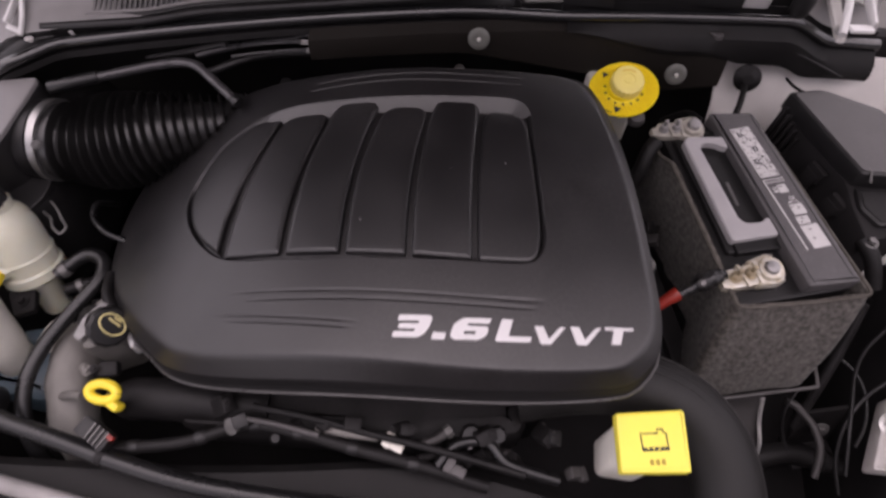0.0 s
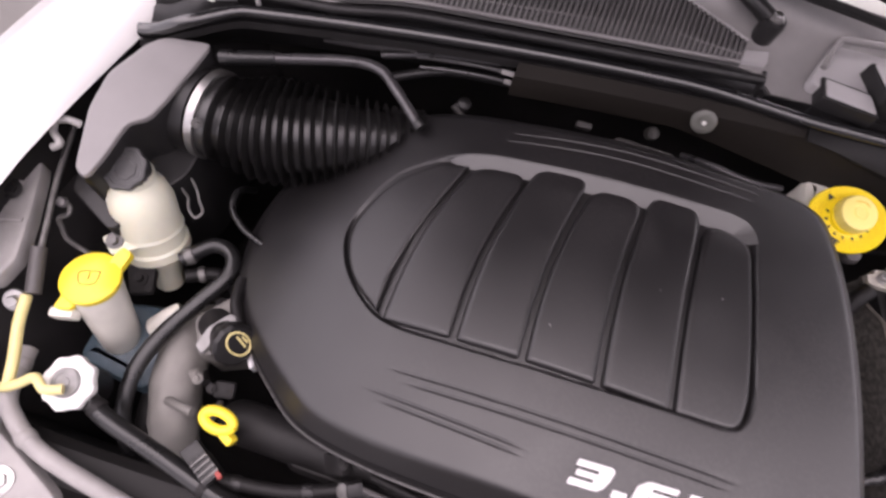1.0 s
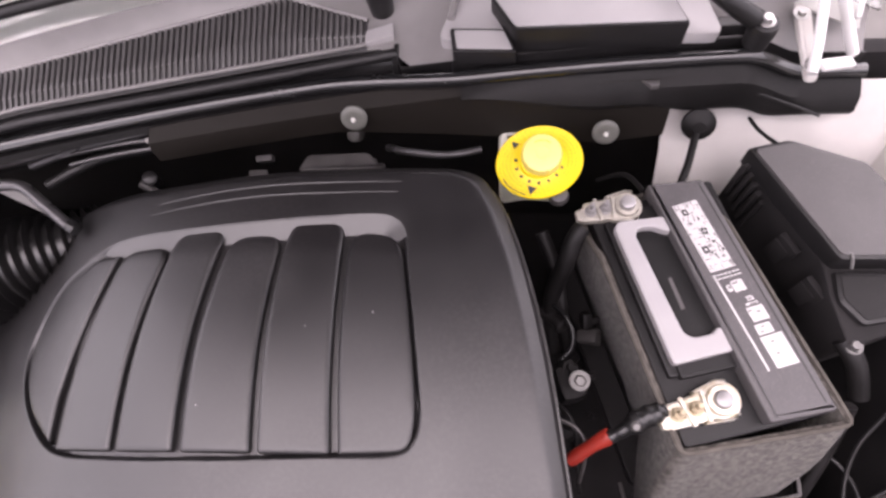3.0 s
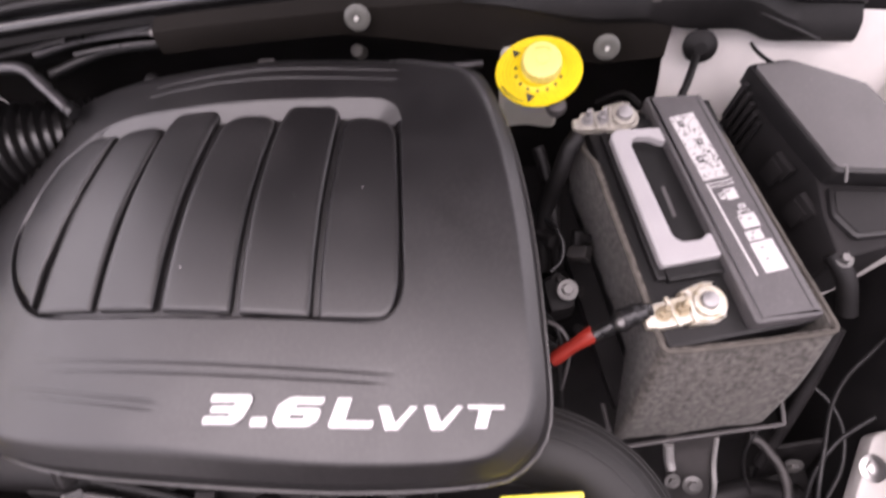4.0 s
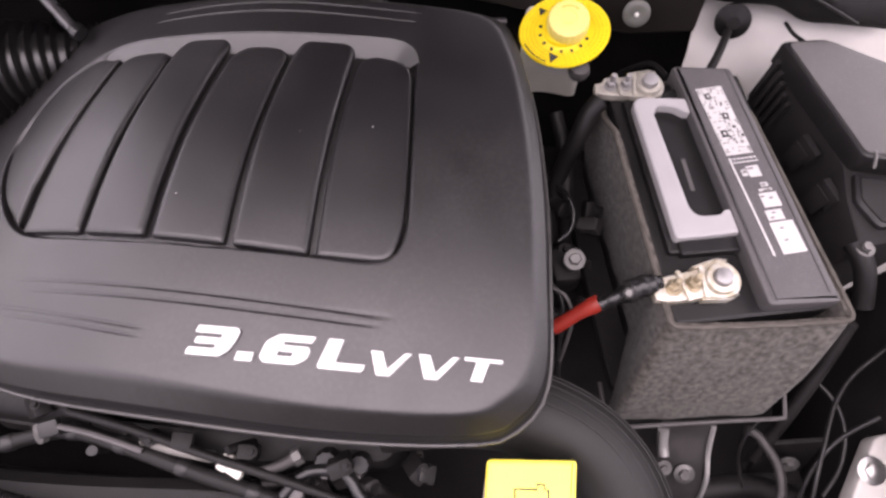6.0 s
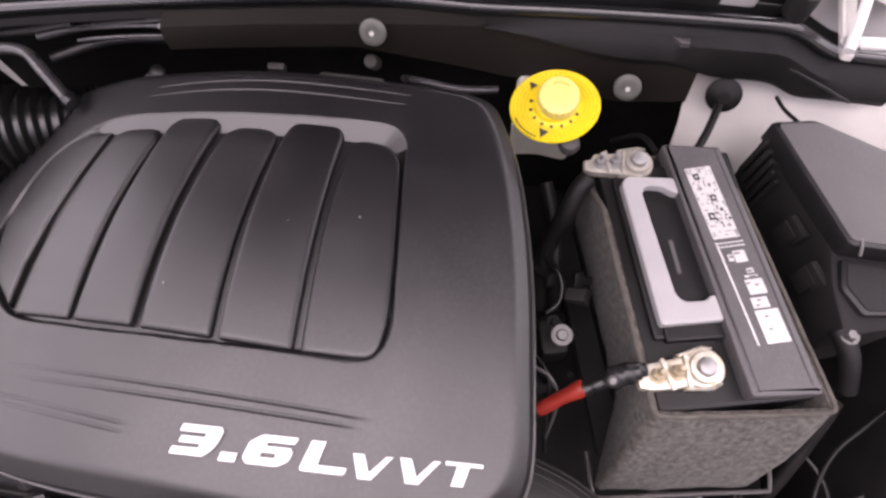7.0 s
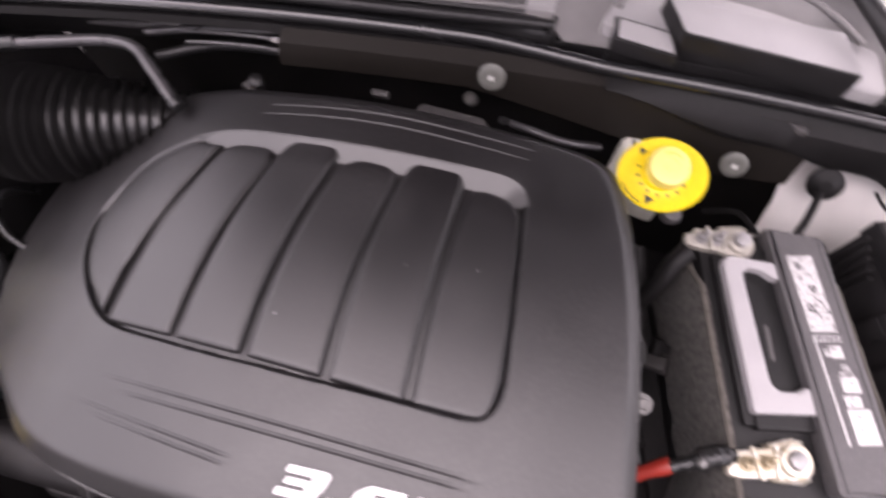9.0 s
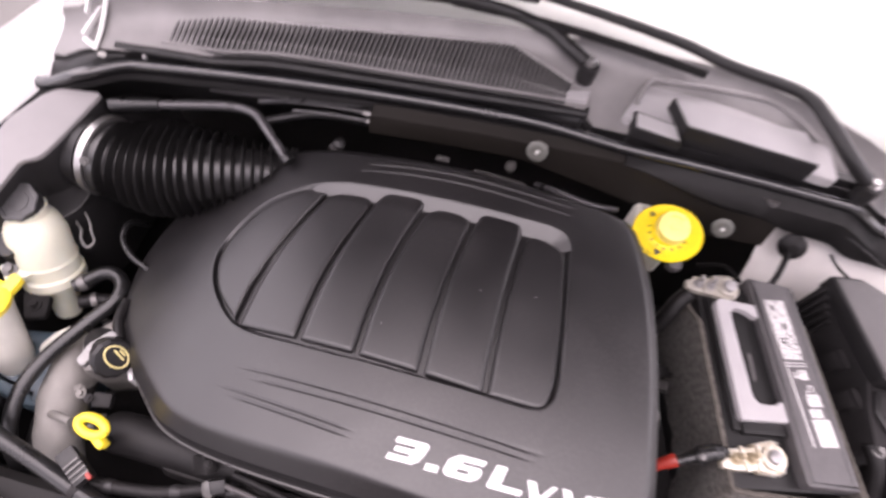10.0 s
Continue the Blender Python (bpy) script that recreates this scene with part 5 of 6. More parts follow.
# ---- reservoirs, caps and hoses on the driver's far side ----
def build_power_steering():
    p = thing("power_steering_reservoir", (-0.53, 0.39, 0.78), "cream power steering reservoir with black screw cap", "fluid reservoir")
    top, foot = Vector((-0.586, 0.468, 0.910)), Vector((-0.552, 0.394, 0.745))
    ax = (top - foot).normalized()
    ln = (top - foot).length
    m = aim(foot, ax)
    part("bottle", lathe([(0.017, 0.0), (0.019, 0.004), (0.021, 0.046), (0.024, 0.050), (0.024, 0.054), (0.035, 0.060), (0.0405, 0.066), (0.0405, 0.078), (0.0375, 0.081), (0.038, 0.138), (0.0365, 0.152), (0.031, 0.164), (0.025, 0.170), (0.025, ln - 0.002)], m, 40), CREAM, p)
    part("seam", lathe([(0.0395, 0.100), (0.0386, 0.102), (0.0375, 0.104)], m, 40), CREAM, p)
    seat = aim(top + Vector((0.002, -0.002, 0.003)), (-0.03, -0.22, 1.0)) @ Matrix.Scale(0.86, 4)
    cap = part("cap", merge(lathe([(0.0265, -0.006), (0.0265, 0.010), (0.0250, 0.0125)], seat, 60, 20, 0.02), lathe([(0.0265, 0.008), (0.0300, 0.010), (0.0300, 0.0150), (0.0285, 0.0165), (0.0240, 0.0165), (0.0230, 0.0150), (0.0165, 0.0150), (0.0160, 0.0162), (0.0125, 0.0162), (0.0120, 0.0150), (0.004, 0.0150)], seat, 64, 8, 0.045)), GLOSSYCAP, p, "black ribbed screw cap")
    for a in (20, 140, 260):
        q = math.radians(a)
        part("print_bar", box((0.010, 0.0022, 0.0008), seat @ pose(0, 0, 0.0158) @ pose(0.013 * math.cos(q), 0.013 * math.sin(q), 0, 0, 0, a + 90), 0), GREYPL, cap)
    ear = Vector((-0.590, 0.397, 0.852))
    part("ear", slab(corners_rounded([(-0.608, 0.396), (-0.584, 0.379), (-0.556, 0.404), (-0.566, 0.424), (-0.586, 0.418)], 0.006), 0.842, 0.852, 0.002), CREAM, p)
    part("bolt", hexbolt(ear, 0.006, 0.006, (0, -0.2, 1)), GRIMYBOLT, p)
    part("under_bracket", merge(slab(corners_rounded([(-0.582, 0.384), (-0.560, 0.350), (-0.535, 0.362), (-0.546, 0.392)], 0.006), 0.806, 0.816, 0.002), hexbolt((-0.556, 0.372, 0.816), 0.005, 0.006)), DARKCAST, p)
    h = thing("power_steering_hose", (-0.47, 0.38, 0.80), "glossy black rubber power steering hose", "hose")
    part("hose", tube([(-0.520, 0.412, 0.822), (-0.49, 0.442, 0.828), (-0.463, 0.438, 0.83), (-0.455, 0.412, 0.83), (-0.472, 0.369, 0.83), (-0.493, 0.315, 0.83), (-0.500, 0.261, 0.825), (-0.49, 0.21, 0.80), (-0.47, 0.17, 0.74)], 0.0095, 14, 8), GLOSSY, h)
    part("hose_clamp", lathe([(0.0108, -0.005), (0.0115, 0), (0.0108, 0.005)], aim((-0.512, 0.420, 0.824), (0.03, 0.03, 0.006)), 18), GRIMYBOLT, h)
    h = thing("power_steering_hose", (-0.50, 0.40, 0.78), "short black hose under the reservoir", "hose")
    part("hose", tube([(-0.512, 0.398, 0.805), (-0.48, 0.415, 0.80), (-0.455, 0.41, 0.79), (-0.44, 0.39, 0.76)], 0.009, 12, 6), RUBBER, h)
    part("hose_clamp", lathe([(0.010, -0.004), (0.011, 0), (0.010, 0.004)], aim((-0.495, 0.408, 0.803), (0.03, 0.02, 0)), 18), GRIMYBOLT, h)


def build_washer_filler():
    w = thing("washer_filler_neck", (-0.54, 0.30, 0.74), "milky washer fluid filler neck with yellow flip cap", "fluid filler")
    top, foot = Vector((-0.571, 0.340, 0.878)), Vector((-0.560, 0.300, 0.760))
    ax = (top - foot).normalized()
    part("neck", lathe([(0.022, 0.0), (0.024, 0.003), (0.0265, 0.06), (0.0285, 0.10), (0.030, (top - foot).length)], aim(foot, ax), 36), MILKY, w)
    part("bottle", slab(corners_rounded([(-0.60, 0.26), (-0.50, 0.25), (-0.48, 0.33), (-0.53, 0.36), (-0.60, 0.34)], 0.015), 0.66, 0.775, 0.015), BLUE, w, "blue-tinted washer bottle")
    tilt = aim(top + ax * 0.004, (ax + Vector((0, -0.1, 0.3))).normalized(), 0)
    cap = part("cap", lathe([(0.0315, -0.004), (0.033, 0.0), (0.033, 0.005), (0.030, 0.0075), (0.010, 0.0085)], tilt, 40), YELLOW, w, "bright yellow flip cap")
    part("cap_tab", slab(corners_rounded([(-0.594, 0.298), (-0.576, 0.302), (-0.570, 0.318), (-0.592, 0.322)], 0.005), 0.874, 0.882, 0.002), YELLOW, cap)
    part("cap_tab", slab(corners_rounded([(-0.566, 0.362), (-0.548, 0.358), (-0.545, 0.385), (-0.560, 0.388)], 0.005), 0.876, 0.886, 0.002), YELLOW, cap)
    part("cap_icon", merge(tube([tilt @ Vector(v) for v in ((-0.011, -0.006, 0.0088), (-0.009, 0.008, 0.0088), (0.0, 0.011, 0.0088), (0.009, 0.008, 0.0088), (0.011, -0.006, 0.0088), (-0.011, -0.006, 0.0088))], 0.0008, 6, 3), tube([tilt @ Vector(v) for v in ((0, -0.004, 0.009), (0, 0.004, 0.009))], 0.0008, 6, 2)), OCHRE, cap)
    part("lip", merge(box((0.030, 0.012, 0.018), pose(-0.588, 0.298, 0.862, 0, -10, 15), 0.004)), MILKY, w)
    part("strut", tube([(-0.522, 0.330, 0.778), (-0.507, 0.343, 0.797), (-0.496, 0.358, 0.800)], lambda s: 0.016 - 0.005 * s, 14, 6), MILKY, w)


def build_radiator_cap():
    r = thing("radiator_filler", (-0.53, 0.22, 0.80), "white octagonal radiator cap on a black filler neck", "radiator cap")
    m = aim((-0.540, 0.234, 0.858), (-0.10, -0.12, 1.0)) @ Matrix.Scale(0.9, 4)
    part("neck", lathe([(0.022, -0.05), (0.024, -0.01), (0.027, -0.006), (0.027, 0.0)], m, 28), BLACK, r)
    cap = part("cap", lathe([(0.030, -0.002), (0.0325, 0.001), (0.0325, 0.010), (0.030, 0.0125), (0.021, 0.013), (0.0205, 0.0120), (0.0200, 0.0130), (0.004, 0.0132)], m, 48, 8, 0.05), CAPWHITE, r, "white ridged pressure cap")
    part("cap_disc", lathe([(0.0180, 0.0125), (0.0180, 0.0160), (0.0165, 0.0172), (0.0120, 0.0172), (0.0115, 0.0162), (0.0065, 0.0162), (0.0060, 0.0175), (0.003, 0.0178)], m, 32), GREYDISC, cap, "grey centre disc")
    o = thing("overflow_hose", (-0.60, 0.21, 0.85), "pale yellow overflow hose at the radiator cap", "hose")
    part("hose", tube([(-0.535, 0.226, 0.880), (-0.552, 0.219, 0.882), (-0.568, 0.226, 0.880), (-0.585, 0.214, 0.872), (-0.602, 0.205, 0.862), (-0.63, 0.20, 0.84)], 0.0055, 12, 7), PALEY, o)
    h = thing("radiator_hose", (-0.40, 0.19, 0.83), "black rubber coolant hose along the front shelf", "hose")
    part("hose", tube([(-0.520, 0.226, 0.850), (-0.49, 0.214, 0.852), (-0.42, 0.201, 0.852), (-0.346, 0.186, 0.850), (-0.25, 0.172, 0.845), (-0.12, 0.168, 0.835), (0.02, 0.172, 0.825)], 0.0105, 14, 8), GLOSSY, h)
    for q in ((-0.505, 0.220, 0.851), (-0.36, 0.189, 0.850), (-0.10, 0.168, 0.834)):
        part("hose_clamp", lathe([(0.0106, -0.005), (0.0118, -0.004), (0.0118, 0.004), (0.0106, 0.005)], aim(q, (0.9, -0.25, 0)), 20), DARKCAST, h)
    p = thing("hood_prop_rod", (-0.64, 0.32, 0.85), "thin dark prop rod with pale yellow end", "prop rod")
    part("rod", tube([(-0.690, 0.520, 0.902), (-0.680, 0.490, 0.900), (-0.664, 0.431, 0.897), (-0.646, 0.377, 0.892), (-0.636, 0.345, 0.888)], 0.0036, 10, 4), GRIMYBOLT, p)
    part("grip", tube([(-0.640, 0.352, 0.890), (-0.622, 0.304, 0.880)], 0.0085, 12, 2), GREYPL, p)
    part("pivot_bolt", hexbolt((-0.643, 0.292, 0.868), 0.007, 0.010, (0.3, -0.4, 0.8)), STEEL, p)
    part("yellow_end", tube([(-0.632, 0.300, 0.872), (-0.622, 0.27, 0.872), (-0.606, 0.235, 0.870), (-0.599, 0.208, 0.864)], 0.0062, 12, 6), PALEY, p, "pale yellow coated end")


def build_oil_parts():
    d = thing("oil_dipstick", (-0.372, 0.25, 0.80), "yellow oil dipstick ring handle", "dipstick")
    ring = [(-0.372 + 0.0165 * math.cos(a), 0.2555 + 0.0088 * math.sin(a), 0.876 + 0.003 * math.sin(a)) for a in (2 * math.pi * k / 24 for k in range(25))]
    part("ring", tube(ring, 0.0058, 12, 2), YELLOW, d, "bright yellow finger ring")
    part("tab", box((0.018, 0.010, 0.016), pose(-0.357, 0.244, 0.868, 20, 0, -25), 0.004), YELLOW, d)
    part("tube", tube([(-0.362, 0.247, 0.862), (-0.365, 0.25, 0.80), (-0.36, 0.26, 0.70)], 0.006, 10, 4), DARKCAST, d)
    c = thing("oil_filler_cap", (-0.40, 0.335, 0.83), "black oil filler cap with worn yellow print", "oil cap")
    m = aim((-0.399, 0.336, 0.868), (0.72, -0.30, 0.62)) @ Matrix.Scale(0.98, 4)
    part("neck", lathe([(0.020, -0.06), (0.022, -0.012), (0.023, -0.008)], m, 28), DARKCAST, c)
    part("washer_plate", slab(corners_rounded([(-0.436, 0.318), (-0.424, 0.312), (-0.416, 0.336), (-0.404, 0.362), (-0.416, 0.366), (-0.432, 0.342)], 0.005), 0.862, 0.872, 0.002), GREYDISC, c, "pale worn metal collar")
    cap = part("cap", lathe([(0.024, -0.008), (0.0255, -0.004), (0.0255, 0.006), (0.022, 0.009), (0.006, 0.0095)], m, 40, 12, 0.03), BLACK, c)
    part("cap_print", merge(tube([m @ Vector((0.004 + 0.0120 * math.cos(a), 0.0165 * math.sin(a), 0.0092)) for a in (2 * math.pi * k / 14 for k in range(15))], 0.0013, 6, 2), tube([m @ Vector((0.007, -0.009, 0.0088)), m @ Vector((0.008, 0.009, 0.0088))], 0.0016, 6, 2), tube([m @ Vector((0.012, -0.006, 0.0088)), m @ Vector((0.012, 0.004, 0.0088))], 0.0016, 6, 2)), PALEY, cap, "worn yellow print")


def build_coolant_lid():
    c = thing("coolant_bottle", (0.24, 0.27, 0.80), "milky coolant bottle with square yellow lid and icon", "coolant bottle")
    part("bottle", slab(corners_rounded([(0.207, 0.240), (0.256, 0.238), (0.270, 0.285), (0.206, 0.284)], 0.010), 0.80, 0.905, 0.010), MILKY, c)
    lid = part("lid", slab(corners_rounded([(0.209, 0.227), (0.281, 0.236), (0.276, 0.300), (0.203, 0.288)], 0.004), 0.908, 0.922, 0.003), LIDYELLOW, c, "square pale yellow lid")
    m = pose(0.243, 0.262, 0.9222, 0, 0, 9)
    icon = [tube([m @ Vector(v) for v in pts], 0.0009, 6, 1, False) for pts in (((-0.013, -0.008, 0), (-0.013, 0.009, 0), (0.005, 0.009, 0), (0.005, 0.013, 0), (0.011, 0.013, 0), (0.011, 0.009, 0), (0.014, 0.009, 0), (0.014, -0.008, 0), (-0.013, -0.008, 0)),)]
    icon += [box((0.004, 0.003, 0.0008), m @ pose(x, -0.0065, 0), 0) for x in (-0.0105, -0.0045, 0.0015, 0.0075, 0.0125)]
    part("lid_icon", merge(*icon), INK, lid, "black bottle icon")
    for k in range(3):
        part("print_bar", box((0.0038, 0.0055, 0.0006), m @ pose(-0.006 + 0.006 * k, -0.020, 0), 0), OCHRE, lid)


build_power_steering()
build_washer_filler()
build_radiator_cap()
build_oil_parts()
build_coolant_lid()


# ---- engine and hoses below the cover ----
def build_engine():
    e = thing("engine_block", (-0.1, 0.48, 0.5), "grimy dark engine block under the cover", "engine")
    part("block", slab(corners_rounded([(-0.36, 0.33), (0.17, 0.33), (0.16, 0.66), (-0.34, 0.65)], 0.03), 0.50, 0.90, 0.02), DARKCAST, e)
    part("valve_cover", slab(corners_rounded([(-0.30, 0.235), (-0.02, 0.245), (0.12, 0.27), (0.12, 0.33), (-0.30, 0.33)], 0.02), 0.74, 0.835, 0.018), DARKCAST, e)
    shell = tube([(-0.470, 0.392, 0.68), (-0.474, 0.345, 0.775), (-0.464, 0.29, 0.795), (-0.440, 0.225, 0.782), (-0.425, 0.18, 0.70)], lambda s: 0.021 + 0.010 * math.sin(math.pi * s), 36, 14)
    for v in shell.verts:
        v.co += 0.0025 * noise.noise_vector(v.co * 40) + 0.0006 * noise.noise_vector(v.co * 180)
    part("end_casting", shell, CAST, e, "rough grey cast aluminium housing")
    rnd = random.Random(11)
    metals = (DARKCAST, DARKCAST, BLACK, BLACK, RUBBER, CAST, GREYPL, GRIMYBOLT)
    for n, (x0, x1), (y0, y1), (z0, z1) in ((20, (-0.20, 0.18), (0.232, 0.285), (0.80, 0.846)), (14, (-0.475, -0.385), (0.25, 0.42), (0.78, 0.84)), (10, (-0.28, 0.16), (0.705, 0.755), (0.83, 0.872)), (12, (0.235, 0.285), (0.43, 0.64), (0.76, 0.83))):
        for k in range(n):
            at = Vector((rnd.uniform(x0, x1), rnd.uniform(y0, y1), rnd.uniform(z0, z1)))
            turn = Vector((rnd.uniform(-1, 1), rnd.uniform(-1, 0.4), rnd.uniform(0.2, 1)))
            s = rnd.uniform(0.5, 1.0)
            pick = rnd.randrange(4)
            if pick == 0:
                bm = hexbolt(at, 0.006 * s, 0.008 * s, turn)
            elif pick == 1:
                bm = lathe([(0.009 * s, -0.03), (0.009 * s, 0.0), (0.012 * s, 0.001), (0.012 * s, 0.006), (0.008 * s, 0.008)], aim(at, turn), 16)
            elif pick == 2:
                bm = merge(box((0.026 * s, 0.016 * s, 0.014), aim(at, turn, 90 * s), 0.003), box((0.012 * s, 0.020 * s, 0.008), aim(at + Vector((0.008, 0, 0)), turn, 90 * s), 0.002))
            else:
                q = Vector((rnd.uniform(-0.05, 0.05), rnd.uniform(-0.02, 0.02), -0.03))
                bm = tube([at - q * 0.6, at + Vector((0, 0, 0.006)), at + q], 0.003 + 0.003 * s, 10, 6)
            metal = rnd.choice(metals)
            # darker metals paint the shade in all zones but the left one
            part("fitting", bm, metal if x1 < -0.3 else {CAST: GRIMYSHADED, GREYPL: DARKCAST, GRIMYBOLT: GRIMYSHADED}.get(metal, metal), e)
    part("upper_casting", slab(corners_rounded([(-0.468, 0.352), (-0.435, 0.395), (-0.405, 0.39), (-0.400, 0.33), (-0.44, 0.31)], 0.01), 0.74, 0.835, 0.008), CAST, e)
    part("white_tab", box((0.006, 0.046, 0.030), pose(-0.388, 0.340, 0.828, 0, 0, 34.6), 0.002), WHITE, e, "white plastic tab under the cover's edge")
    part("front_tube", tube([(-0.372, 0.262, 0.80), (-0.355, 0.264, 0.818), (-0.28, 0.268, 0.822), (-0.19, 0.272, 0.82)], lambda s: 0.018 + 0.008 * min(1, 5 * s), 24, 6), RUBBER, e, "black rubber coupling tube")
    for x, y, z, sx, sy in ((-0.24, 0.262, 0.865, 0.03, 0.02), (-0.02, 0.258, 0.862, 0.022, 0.018), (0.07, 0.262, 0.866, 0.03, 0.02), (0.14, 0.272, 0.855, 0.025, 0.02), (-0.12, 0.25, 0.86, 0.018, 0.016)):
        part("coil", merge(box((sx * 0.75, sy * 0.8, 0.03), pose(x, y, z - 0.016, 8 + 200 * x, 4 - 60 * x, 12 + 300 * x), 0.003), hexbolt((x + 0.008, y, z - 0.001), 0.003, 0.004)), DARKCAST, e)
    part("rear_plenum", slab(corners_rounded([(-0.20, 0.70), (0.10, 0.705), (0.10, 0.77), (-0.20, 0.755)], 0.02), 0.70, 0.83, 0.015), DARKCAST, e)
    part("clip_bracket", merge(box((0.020, 0.008, 0.014), pose(-0.112, 0.752, 0.890, 20, 0, 6), 0.002), box((0.022, 0.012, 0.004), pose(-0.122, 0.735, 0.880, 10, 12, 10), 0.001)), GRIMYSHADED, e)
    for x, y, z in ((-0.016, 0.808, 0.850),):
        part("boss", lathe([(0.009, -0.02), (0.009, 0.002), (0.007, 0.005), (0.003, 0.006)], aim((x, y, z), (0, -0.5, 0.8)), 20), CAST, e, "grey metal boss")
    part("heat_tab", slab(corners_rounded([(-0.075, 0.742), (0.03, 0.747), (0.012, 0.768), (-0.065, 0.765)], 0.006), 0.868, 0.878, 0.003), GRIMYSHADED, e)
    part("side_bracket", box((0.03, 0.04, 0.05), pose(0.256, 0.506, 0.805, 0, 0, 18), 0.008), DARKCAST, e)
    part("side_bolt", hexbolt((0.263, 0.504, 0.848), 0.0065, 0.008, (0, -0.2, 1)), GRIMYBOLT, e)


def build_upper_hose():
    h = thing("upper_radiator_hose", (0.28, 0.30, 0.85), "thick black ribbed radiator hose bending to the front", "hose")
    line = [(0.10, 0.318, 0.86), (0.17, 0.335, 0.868), (0.235, 0.338, 0.868), (0.295, 0.318, 0.862), (0.335, 0.275, 0.85), (0.352, 0.21, 0.83), (0.352, 0.13, 0.80)]
    part("hose", tube(line, 0.040, 36, 22), HOSE2, h, angle=80)
    plan = spline(line, 8)
    for d in (-0.037, -0.032, -0.025, -0.017, -0.007):
        run = []
        for k, p in enumerate(plan):
            t = (plan[min(k + 1, len(plan) - 1)] - plan[max(k - 1, 0)]).normalized()
            q = Vector((t.y, -t.x, 0)).normalized()
            run.append(p + q * d + Vector((0, 0, math.sqrt(0.0400 ** 2 - d * d))))
        part("rib", tube(run, 0.0009, 6, 1, False), HOSE2, h)


